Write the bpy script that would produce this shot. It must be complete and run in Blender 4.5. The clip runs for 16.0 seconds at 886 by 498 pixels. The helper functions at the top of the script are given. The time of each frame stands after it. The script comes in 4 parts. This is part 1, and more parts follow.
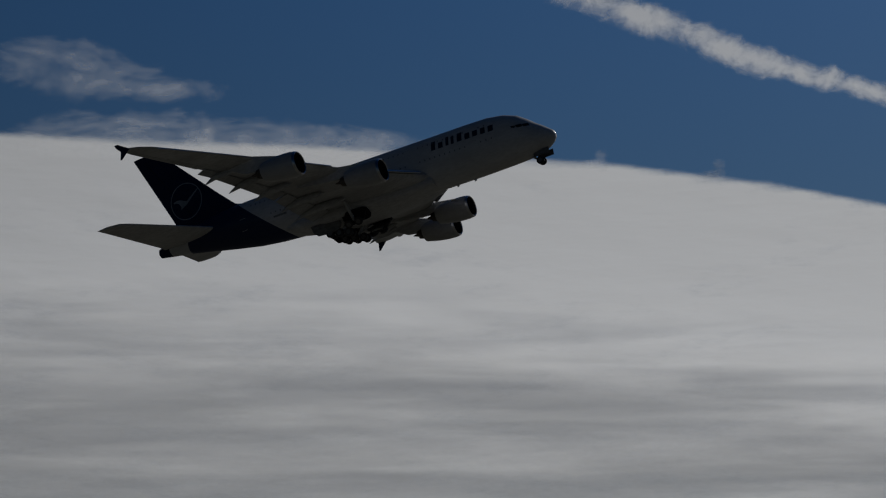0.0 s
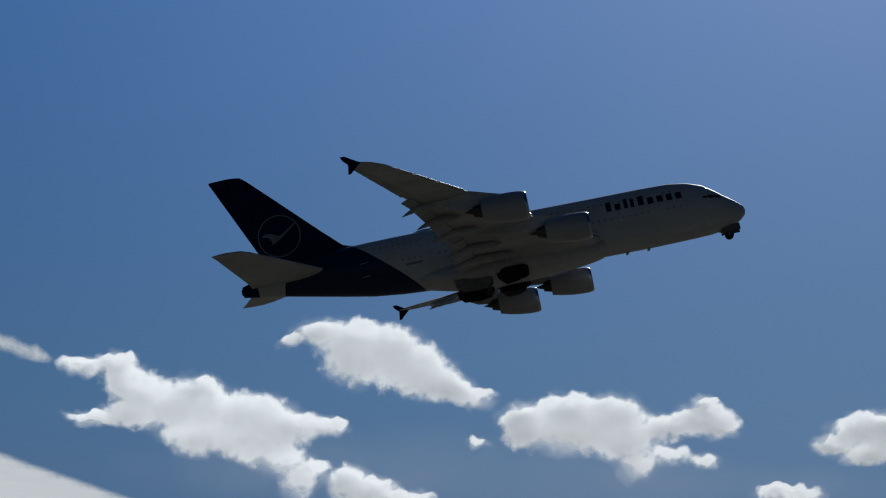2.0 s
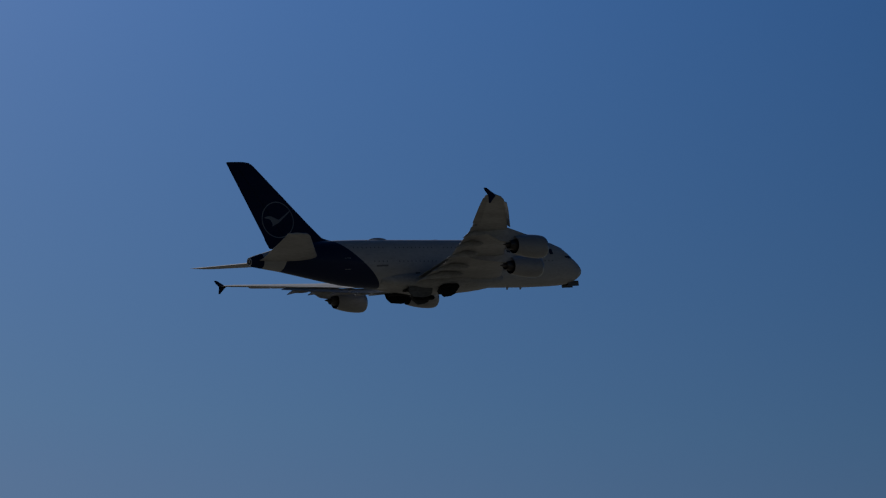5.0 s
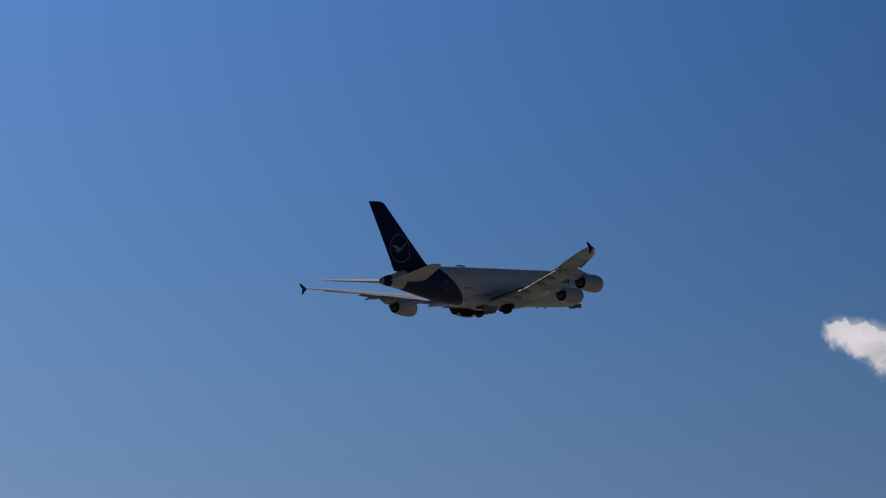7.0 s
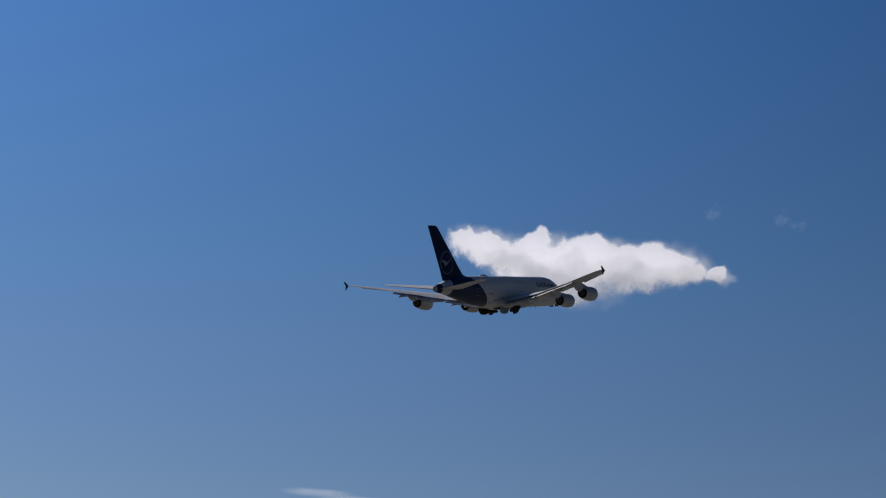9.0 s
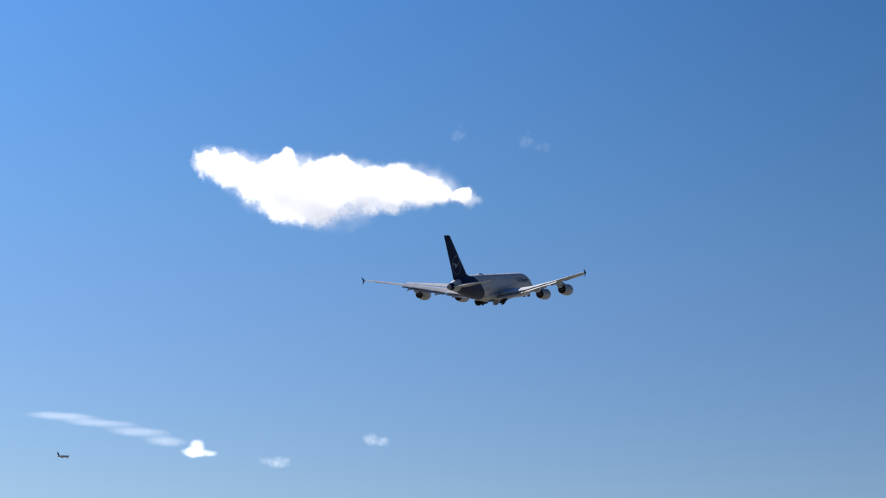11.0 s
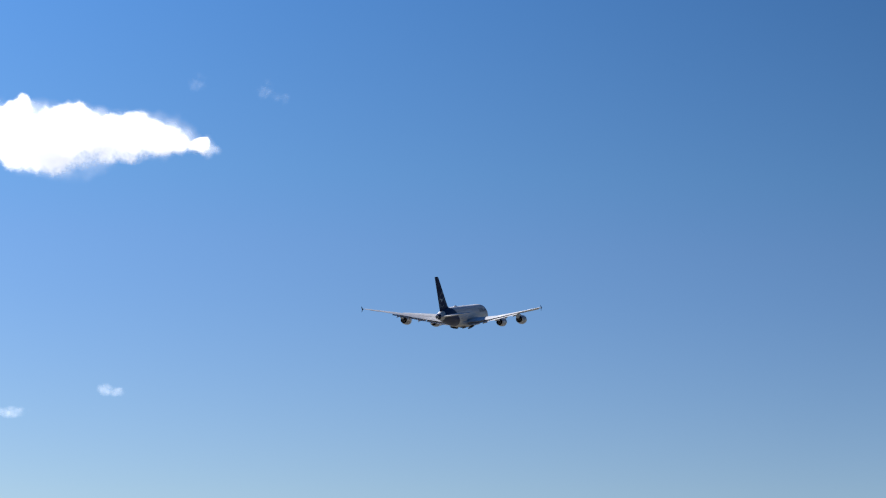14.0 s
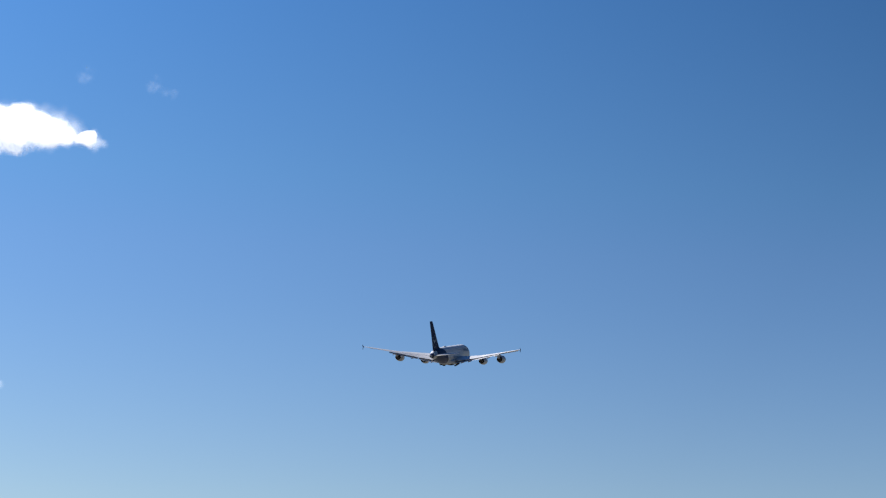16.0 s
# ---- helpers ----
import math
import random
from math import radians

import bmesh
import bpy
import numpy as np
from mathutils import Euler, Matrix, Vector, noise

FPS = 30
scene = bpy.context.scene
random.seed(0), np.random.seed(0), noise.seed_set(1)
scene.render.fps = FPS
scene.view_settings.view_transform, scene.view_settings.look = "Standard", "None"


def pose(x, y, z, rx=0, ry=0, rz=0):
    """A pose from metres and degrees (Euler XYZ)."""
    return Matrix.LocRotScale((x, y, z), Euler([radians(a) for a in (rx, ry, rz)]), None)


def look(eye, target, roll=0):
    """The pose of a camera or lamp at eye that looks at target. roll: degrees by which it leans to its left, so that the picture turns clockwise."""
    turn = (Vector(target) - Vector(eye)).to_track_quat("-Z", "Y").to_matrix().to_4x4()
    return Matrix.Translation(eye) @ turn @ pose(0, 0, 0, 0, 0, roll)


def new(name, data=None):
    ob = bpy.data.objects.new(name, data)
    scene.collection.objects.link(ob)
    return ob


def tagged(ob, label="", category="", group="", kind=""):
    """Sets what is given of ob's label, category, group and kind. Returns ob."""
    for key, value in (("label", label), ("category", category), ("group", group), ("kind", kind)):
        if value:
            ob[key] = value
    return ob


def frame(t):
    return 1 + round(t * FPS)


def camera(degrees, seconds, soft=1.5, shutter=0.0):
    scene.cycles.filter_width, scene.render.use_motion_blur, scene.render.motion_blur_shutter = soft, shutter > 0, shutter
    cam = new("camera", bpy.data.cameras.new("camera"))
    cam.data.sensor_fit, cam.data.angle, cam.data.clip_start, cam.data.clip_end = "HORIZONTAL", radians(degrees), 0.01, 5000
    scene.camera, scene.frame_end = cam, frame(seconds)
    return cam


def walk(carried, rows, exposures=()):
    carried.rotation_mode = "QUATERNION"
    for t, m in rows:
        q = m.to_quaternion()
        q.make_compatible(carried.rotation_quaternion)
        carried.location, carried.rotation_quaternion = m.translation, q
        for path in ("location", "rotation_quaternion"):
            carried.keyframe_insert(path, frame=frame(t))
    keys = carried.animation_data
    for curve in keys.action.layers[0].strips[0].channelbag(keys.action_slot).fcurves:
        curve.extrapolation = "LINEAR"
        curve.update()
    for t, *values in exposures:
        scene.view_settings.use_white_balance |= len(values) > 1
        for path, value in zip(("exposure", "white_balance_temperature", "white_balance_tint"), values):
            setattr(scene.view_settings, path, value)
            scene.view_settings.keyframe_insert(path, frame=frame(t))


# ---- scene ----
EYE = Vector((0.0, 0.0, 1.7))
# seconds, bearing (from east, counter-clockwise), elevation, lean
CAM = [
    (0, 125.21, 10.49, 0.26),
    (0.5, 121.63, 12.37, -0.28),
    (1, 117.30, 14.55, 0.29),
    (1.5, 109.57, 15.30, 0.61),
    (2, 102.05, 15.33, 1.09),
    (2.5, 94.76, 15.70, 1.77),
    (3, 88.16, 15.89, 1.31),
    (3.5, 81.92, 15.73, 1.48),
    (4, 74.49, 15.98, 1.64),
    (4.5, 68.35, 15.92, 1.71),
    (4.7, 65.95, 15.78, 1.85),
    (6.8, 49.57, 13.66, 2.73),
    (7, 49.13, 13.97, 3.06),
    (7.5, 47.49, 14.22, 3.56),
    (8, 45.38, 13.38, 3.63),
    (8.5, 42.44, 12.78, 3.51),
    (9, 40.50, 12.21, 3.29),
    (9.5, 38.88, 11.70, 3.28),
    (9.7, 38.22, 11.64, 3.19),
    (11.8, 33.69, 10.40, 1.55),
    (12, 33.60, 10.44, 1.56),
    (12.5, 32.36, 9.92, 1.45),
    (13, 30.84, 9.33, 0.88),
    (13.5, 29.75, 9.60, 0.71),
    (14, 28.66, 9.81, 1.56),
    (14.5, 28.06, 9.79, 1.97),
    (15, 27.66, 9.81, 1.43),
    (15.5, 26.80, 9.96, 1.44),
    (16, 26.07, 9.93, 2.53),
]
EXPOSURE = [
    (0, -1.63, 6480, 8), (0.5, -1.63, 6520, 8), (1, -0.90, 6560, 8), (1.5, -0.62, 6420, 7), (2, -1.03, 6180, 5), (2.5, -1.38, 6000, 3), (3, -1.55, 5920, 2), (3.5, -1.64, 5950, 0),
    (4, -1.48, 6050, 3), (4.5, -1.20, 6300, 7), (7, 0.08, 6750, 16), (9.5, 0.39, 6400, 15), (11.8, 1.5, 6450, 12), (12, 1.5, 6480, 12), (14, 1.43, 6330, 13), (16, 1.42, 6250, 12),
]


def heading(az, el):
    a, e = radians(az), radians(el)
    return Vector((math.cos(e) * math.cos(a), math.cos(e) * math.sin(a), math.sin(e)))


cam = camera(19.6, 16.0, soft=1.2)
walk(cam, [(t, look(EYE, EYE + 100 * heading(az, el), lean)) for t, az, el, lean in CAM], EXPOSURE)

# ---- sky and sun ----
SUN_AZ, SUN_EL = 90.0, 30.0
world = bpy.data.worlds.new("sky")
scene.world = world
world.use_nodes = True
wn = world.node_tree.nodes
sky = wn.new("ShaderNodeTexSky")
sky.sky_type = "NISHITA"
sky.sun_disc = False
sky.sun_elevation = radians(SUN_EL)
sky.sun_rotation = radians(90.0 - SUN_AZ)
sky.altitude = 200.0
sky.air_density, sky.dust_density, sky.ozone_density = 1.0, 0.15, 2.5
wn["Background"].inputs["Strength"].default_value = 0.06
hue = wn.new("ShaderNodeHueSaturation")
hue.inputs["Hue"].default_value, hue.inputs["Saturation"].default_value = 0.5105, 1.36
world.node_tree.links.new(sky.outputs["Color"], hue.inputs["Color"])
# clear dry air: the haze towards the horizon is bluer than the model's
way, axes, clear_air, tint = (wn.new("ShaderNode" + k) for k in ("TexCoord", "SeparateXYZ", "ValToRGB", "MixRGB"))
clear_air.color_ramp.interpolation = "B_SPLINE"
for i, (at, colour) in enumerate(((0.02, (0.74, 0.80, 3.1)), (0.15, (0.95, 0.925, 1.2)), (0.23, (1.14, 1.03, 1.0)), (0.36, (1.55, 1.46, 1.34)))):
    spot = clear_air.color_ramp.elements[i] if i < 2 else clear_air.color_ramp.elements.new(at)
    spot.position, spot.color = at, colour + (1,)
tint.blend_type = "MULTIPLY"
tint.inputs["Fac"].default_value = 1.0
sl = world.node_tree.links
sl.new(way.outputs["Generated"], axes.inputs[0])
sl.new(axes.outputs["Z"], clear_air.inputs["Fac"])
sl.new(hue.outputs["Color"], tint.inputs[1])
sl.new(clear_air.outputs["Color"], tint.inputs[2])
# dust scatters forwards: the air brightens smoothly towards the sun, and a little with height
to_sun, ahead_only, gain, low_z, bright, power, glow = (wn.new("ShaderNode" + k) for k in ("VectorMath", "Math", "Math", "Math", "Math", "Math", "VectorMath"))
to_sun.operation, ahead_only.operation, gain.operation, low_z.operation, bright.operation, power.operation, glow.operation = "DOT_PRODUCT", "MAXIMUM", "MULTIPLY_ADD", "MINIMUM", "MULTIPLY_ADD", "POWER", "SCALE"
to_sun.inputs[1].default_value = heading(SUN_AZ, SUN_EL)
ahead_only.inputs[1].default_value = 0.35
gain.inputs[1].default_value, gain.inputs[2].default_value = 9.9, -5.45
low_z.inputs[1].default_value = 0.36
bright.inputs[2].default_value = -0.65
power.inputs[0].default_value = 2.0
sl.new(way.outputs["Generated"], to_sun.inputs[0])
sl.new(to_sun.outputs["Value"], ahead_only.inputs[0])
sl.new(ahead_only.outputs[0], gain.inputs[0])
sl.new(axes.outputs["Z"], low_z.inputs[0])
sl.new(gain.outputs[0], bright.inputs[0])
sl.new(low_z.outputs[0], bright.inputs[1])
sl.new(bright.outputs[0], power.inputs[1])
sl.new(tint.outputs["Color"], glow.inputs[0])
sl.new(power.outputs[0], glow.inputs["Scale"])
sl.new(glow.outputs[0], wn["Background"].inputs["Color"])

sun_data = bpy.data.lights.new("sun", "SUN")
sun_data.energy, sun_data.angle, sun_data.color = 5.0, radians(0.53), (1.0, 0.97, 0.93)
sun = new("sun", sun_data)
sun.matrix_world = look(1000 * heading(SUN_AZ, SUN_EL), (0, 0, 0))


# ---- materials ----
def material(name):
    m = bpy.data.materials.new(name)
    m.use_nodes = True
    return m, m.node_tree.nodes, m.node_tree.links


def painted(name, colour, rough=0.35, metal=0.0, coat=0.0, grime=0.12, scale=0.35, bump=0.01):
    """Paint with broad dirt, fine speckle and slight waviness of the skin."""
    m, n, l = material(name)
    b = n["Principled BSDF"]
    b.inputs["Roughness"].default_value, b.inputs["Metallic"].default_value = rough, metal
    b.inputs["Coat Weight"].default_value, b.inputs["Coat Roughness"].default_value = coat, 0.035
    tc = n.new("ShaderNodeTexCoord")
    mp = n.new("ShaderNodeMapping")
    mp.inputs["Scale"].default_value = (0.35, 1, 1)
    l.new(tc.outputs["Object"], mp.inputs["Vector"])
    big, fine = n.new("ShaderNodeTexNoise"), n.new("ShaderNodeTexNoise")
    big.inputs["Scale"].default_value, big.inputs["Detail"].default_value = scale, 5
    fine.inputs["Scale"].default_value, fine.inputs["Detail"].default_value = scale * 9, 4
    l.new(mp.outputs["Vector"], big.inputs["Vector"])
    l.new(mp.outputs["Vector"], fine.inputs["Vector"])
    mul = n.new("ShaderNodeMath")
    mul.operation = "MULTIPLY"
    l.new(big.outputs["Fac"], mul.inputs[0])
    l.new(fine.outputs["Fac"], mul.inputs[1])
    ramp = n.new("ShaderNodeMapRange")
    ramp.inputs["From Min"].default_value, ramp.inputs["From Max"].default_value = 0.12, 0.36
    ramp.inputs["To Min"].default_value, ramp.inputs["To Max"].default_value = 1 - 2 * grime, 1.0
    l.new(mul.outputs[0], ramp.inputs["Value"])
    mix = n.new("ShaderNodeVectorMath")
    mix.operation = "SCALE"
    mix.inputs[0].default_value = colour
    l.new(ramp.outputs["Result"], mix.inputs["Scale"])
    l.new(mix.outputs["Vector"], b.inputs["Base Color"])
    bp = n.new("ShaderNodeBump")
    bp.inputs["Strength"].default_value, bp.inputs["Distance"].default_value = 0.15, bump
    l.new(fine.outputs["Fac"], bp.inputs["Height"])
    l.new(bp.outputs["Normal"], b.inputs["Normal"])
    return m, n, l, b, mix, tc


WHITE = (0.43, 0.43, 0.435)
NAVY = (0.007, 0.015, 0.05)
M_NAVY = painted("navy_paint", NAVY, 0.6, grime=0.1, bump=0.003)[0]
M_NAVY.node_tree.nodes["Principled BSDF"].inputs["Specular IOR Level"].default_value = 0.07
M_WING = painted("wing_grey_paint", (0.40, 0.40, 0.402), 0.6, grime=0.16)[0]
M_WING.node_tree.nodes["Principled BSDF"].inputs["Specular IOR Level"].default_value = 0.3
M_NACELLE = painted("nacelle_paint", (0.31, 0.31, 0.315), 0.5, coat=0.2, grime=0.1)[0]
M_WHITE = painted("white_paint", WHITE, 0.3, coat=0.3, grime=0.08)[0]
M_METAL = painted("bare_metal", (0.45, 0.45, 0.46), 0.3, metal=1.0, grime=0.1)[0]
M_HOT = painted("burnt_metal", (0.10, 0.09, 0.085), 0.45, metal=0.8, grime=0.3)[0]
# near-black put into recesses and door panels as their shade; also real seams
M_DARK = painted("shade_and_seam_black", (0.014, 0.014, 0.015), 0.95, grime=0.3)[0]
M_DARK.node_tree.nodes["Principled BSDF"].inputs["Specular IOR Level"].default_value = 0.15
M_TYRE = painted("tyre_rubber", (0.018, 0.018, 0.019), 0.8, grime=0.3, scale=2)[0]
M_STRUT = painted("strut_grey_paint", (0.38, 0.39, 0.40), 0.4, grime=0.25, scale=1)[0]
M_GLASS = painted("dark_window_glass", (0.012, 0.014, 0.018), 0.08, grime=0.05)[0]
M_PANE = painted("cabin_window_glass", (0.13, 0.135, 0.14), 0.3, grime=0.05)[0]
M_LOGO = painted("pale_logo_paint", (0.16, 0.17, 0.19), 0.4, grime=0.1)[0]
M_NAME = painted("navy_lettering_paint", (0.005, 0.008, 0.025), 0.35, grime=0.1)[0]
M_DOOR = painted("door_grey_paint", (0.10, 0.10, 0.10), 0.5, grime=0.3)[0]
M_FLAP = painted("flap_grey_paint", (0.34, 0.34, 0.342), 0.7, grime=0.2)[0]


def hull_material():
    """White fuselage paint with a navy field swept over the tail; the cone behind it stays white."""
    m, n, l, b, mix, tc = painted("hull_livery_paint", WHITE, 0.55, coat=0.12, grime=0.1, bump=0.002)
    b.inputs["Specular IOR Level"].default_value = 0.15
    xyz = n.new("ShaderNodeSeparateXYZ")
    l.new(tc.outputs["Object"], xyz.inputs[0])

    def edge(k, s0):
        line = n.new("ShaderNodeMath")          # distance aft minus k * height
        line.operation = "MULTIPLY_ADD"
        line.inputs[1].default_value = -k
        aft = n.new("ShaderNodeMath")
        aft.operation = "MULTIPLY"
        aft.inputs[1].default_value = -1.0
        l.new(xyz.outputs["X"], aft.inputs[0])
        l.new(xyz.outputs["Z"], line.inputs[0])
        l.new(aft.outputs[0], line.inputs[2])
        step = n.new("ShaderNodeMath")
        step.operation = "GREATER_THAN"
        step.inputs[1].default_value = s0
        l.new(line.outputs[0], step.inputs[0])
        return step

    front, rear = edge(1.1, 48.9), edge(-0.3, 64.1)
    only = n.new("ShaderNodeMath")
    only.operation = "SUBTRACT"
    only.use_clamp = True
    l.new(front.outputs[0], only.inputs[0])
    l.new(rear.outputs[0], only.inputs[1])
    pick = n.new("ShaderNodeMix")
    pick.data_type = "RGBA"
    l.new(only.outputs[0], pick.inputs["Factor"])
    l.new(mix.outputs["Vector"], pick.inputs["A"])
    pick.inputs["B"].default_value = (*NAVY, 1)
    l.new(pick.outputs["Result"], b.inputs["Base Color"])
    return m


M_HULL = hull_material()


def grass_material():
    m, n, l = material("meadow")
    b = n["Principled BSDF"]
    b.inputs["Roughness"].default_value = 0.95
    tc, a, c = n.new("ShaderNodeTexCoord"), n.new("ShaderNodeTexNoise"), n.new("ShaderNodeTexNoise")
    a.inputs["Scale"].default_value, a.inputs["Detail"].default_value = 0.004, 6
    c.inputs["Scale"].default_value, c.inputs["Detail"].default_value = 1.5, 6
    l.new(tc.outputs["Object"], a.inputs["Vector"])
    l.new(tc.outputs["Object"], c.inputs["Vector"])
    mul = n.new("ShaderNodeMath")
    mul.operation = "MULTIPLY"
    l.new(a.outputs["Fac"], mul.inputs[0])
    l.new(c.outputs["Fac"], mul.inputs[1])
    r = n.new("ShaderNodeValToRGB")
    r.color_ramp.elements[0].position, r.color_ramp.elements[0].color = 0.12, (0.064, 0.061, 0.045, 1)
    r.color_ramp.elements[1].position, r.color_ramp.elements[1].color = 0.42, (0.15, 0.138, 0.108, 1)
    l.new(mul.outputs[0], r.inputs["Fac"])
    l.new(r.outputs["Color"], b.inputs["Base Color"])
    return m


def vapour(name, scale, k, lo, hi, top, stretch=(1, 1, 1), fine=0.0, fk=0.0, detail=8.0, distort=0.3, bump=0.0, through_light=0.65):
    """Cloud: how thick it is at a place comes from the mesh, its frayed edge and folds from noise; light passes through it and scatters."""
    m, n, l = material(name)
    n.remove(n["Principled BSDF"])
    tc, mp, no = n.new("ShaderNodeTexCoord"), n.new("ShaderNodeMapping"), n.new("ShaderNodeTexNoise")
    mp.inputs["Scale"].default_value = stretch
    no.inputs["Scale"].default_value, no.inputs["Detail"].default_value = scale, detail
    no.inputs["Roughness"].default_value, no.inputs["Distortion"].default_value = 0.58, distort
    l.new(tc.outputs["Object"], mp.inputs["Vector"])
    l.new(mp.outputs["Vector"], no.inputs["Vector"])
    at = n.new("ShaderNodeAttribute")
    at.attribute_name = "thickness"
    add = n.new("ShaderNodeMath")
    add.operation = "MULTIPLY_ADD"
    add.inputs[1].default_value = k
    l.new(no.outputs["Fac"], add.inputs[0])
    l.new(at.outputs["Fac"], add.inputs[2])
    if fk:
        fr, more = n.new("ShaderNodeTexNoise"), n.new("ShaderNodeMath")
        fr.inputs["Scale"].default_value, fr.inputs["Detail"].default_value = fine, 7
        fr.inputs["Roughness"].default_value = 0.62
        l.new(mp.outputs["Vector"], fr.inputs["Vector"])
        more.operation = "MULTIPLY_ADD"
        more.inputs[1].default_value = fk
        l.new(fr.outputs["Fac"], more.inputs[0])
        l.new(add.outputs[0], more.inputs[2])
        add = more
    ramp = n.new("ShaderNodeMapRange")
    ramp.interpolation_type = "SMOOTHSTEP"
    ramp.inputs["From Min"].default_value, ramp.inputs["From Max"].default_value = lo + (k + fk) / 2, hi + (k + fk) / 2
    ramp.inputs["To Max"].default_value = top
    l.new(add.outputs[0], ramp.inputs["Value"])
    dif, tra, both = n.new("ShaderNodeBsdfDiffuse"), n.new("ShaderNodeBsdfTranslucent"), n.new("ShaderNodeMixShader")
    dif.inputs["Color"].default_value = tra.inputs["Color"].default_value = (0.97, 0.97, 0.97, 1)
    both.inputs["Fac"].default_value = through_light
    if bump:
        bp = n.new("ShaderNodeBump")
        bp.inputs["Distance"].default_value, bp.inputs["Strength"].default_value = bump, 0.6
        fold = n.new("ShaderNodeTexNoise")
        fold.inputs["Scale"].default_value, fold.inputs["Detail"].default_value = scale * 1.6, 3
        fold.inputs["Roughness"].default_value = 0.45
        l.new(mp.outputs["Vector"], fold.inputs["Vector"])
        l.new(fold.outputs["Fac"], bp.inputs["Height"])
        l.new(bp.outputs["Normal"], dif.inputs["Normal"])
        l.new(bp.outputs["Normal"], tra.inputs["Normal"])
    l.new(dif.outputs[0], both.inputs[1])
    l.new(tra.outputs[0], both.inputs[2])
    clear, out = n.new("ShaderNodeBsdfTransparent"), n.new("ShaderNodeMixShader")
    l.new(ramp.outputs["Result"], out.inputs["Fac"])
    l.new(clear.outputs[0], out.inputs[1])
    l.new(both.outputs[0], out.inputs[2])
    l.new(out.outputs[0], n["Material Output"].inputs["Surface"])
    return m


M_CUMULUS = vapour("cumulus_vapour", 0.016, 1.9, -0.4, 0.8, 0.96, fine=0.05, fk=1.9, through_light=0.92)
# for the layer added behind a cloud's core to shade its middle
M_BEHIND = vapour("shade_layer_vapour", 0.011, 2.0, -0.2, 2.4, 0.55, fine=0.03, fk=0.8, detail=4.0, through_light=0.9)
M_SHRED = vapour("shredded_vapour", 0.017, 2.8, -0.4, 2.2, 0.22, fine=0.05, fk=1.4, distort=0.9, through_light=0.9)
M_PUFF = vapour("small_cumulus_vapour", 0.016, 2.0, -0.1, 1.4, 0.85, fine=0.045, fk=1.1, through_light=0.85)
M_FAINT = vapour("faint_puff_vapour", 0.018, 2.6, -0.1, 2.0, 0.45, fine=0.05, fk=1.4, distort=0.8, through_light=0.8)
M_SKIRT = vapour("cumulus_skirt_vapour", 0.010, 2.0, -0.7, 1.9, 0.42, fine=0.03, fk=0.8, detail=4.0, through_light=0.85)
M_WISP = vapour("thin_vapour", 0.02, 4.0, 0.5, 3.2, 0.2, fine=0.05, fk=1.5, distort=1.0)
M_TRAIL = vapour("old_trail_vapour", 0.014, 3.2, -0.4, 1.3, 0.88, fine=0.04, fk=1.6, distort=0.7, bump=3)
M_LINE = vapour("thin_trail_vapour", 0.008, 1.2, -0.2, 1.7, 0.3, fine=0.03, fk=0.6)
M_CIRRUS = vapour("cirrus_vapour", 0.006, 2.2, 0.2, 1.7, 0.4, stretch=(1, 1, 2.5), fine=0.03, fk=1.0, distort=1.5)
M_BANK = vapour("cloud_bank_vapour", 0.0032, 1.0, -0.4, 0.75, 0.98, stretch=(1, 1, 4), fine=0.014, fk=0.7, distort=0.6, bump=7, through_light=0.76)
M_BAND = vapour("cloud_band_vapour", 0.0016, 2.0, -0.1, 2.0, 0.85, stretch=(1, 1, 11), fine=0.006, fk=0.5, detail=4.0, distort=0.5)
M_HAZE = vapour("haze_vapour", 0.004, 2.6, -0.4, 2.6, 0.18, fine=0.012, fk=0.5)


# ---- mesh helpers ----
def part(name, bm, mat, parent=None, label="", smooth=True):
    me = bpy.data.meshes.new(name)
    bmesh.ops.recalc_face_normals(bm, faces=bm.faces)
    bm.to_mesh(me)
    bm.free()
    me.materials.append(mat)
    for p in me.polygons:
        p.use_smooth = smooth
    if smooth:
        me.set_sharp_from_angle(angle=radians(38))
    ob = new(name, me)
    if parent is not None:
        ob.parent = parent
    return tagged(ob, label=label) if label else ob


def loft(rings, close=True, caps=True):
    """A skin over rings of equally many points."""
    bm = bmesh.new()
    vs = [[bm.verts.new(p) for p in r] for r in rings]
    n = len(rings[0])
    for a, b in zip(vs, vs[1:]):
        for i in range(n if close else n - 1):
            j = (i + 1) % n
            bm.faces.new((a[i], a[j], b[j], b[i]))
    if caps:
        bm.faces.new(vs[0])
        bm.faces.new(list(reversed(vs[-1])))
    return bm


def spin(profile, centre, n=32, axis="x"):
    """A body turned about the fore-and-aft axis (x) or across (y); profile of (along, radius)."""
    rings = []
    for a, r in profile:
        ring = []
        for i in range(n):
            c, s = r * math.cos(2 * math.pi * i / n), r * math.sin(2 * math.pi * i / n)
            ring.append(Vector(centre) + (Vector((a, c, s)) if axis == "x" else Vector((c, a, s))))
        rings.append(ring)
    return loft(rings)


def rod(a, b, r, n=10):
    a, b = Vector(a), Vector(b)
    q = (b - a).to_track_quat("Z", "Y")
    ring = [q @ Vector((r * math.cos(2 * math.pi * i / n), r * math.sin(2 * math.pi * i / n), 0)) for i in range(n)]
    return loft([[a + v for v in ring], [b + v for v in ring]])


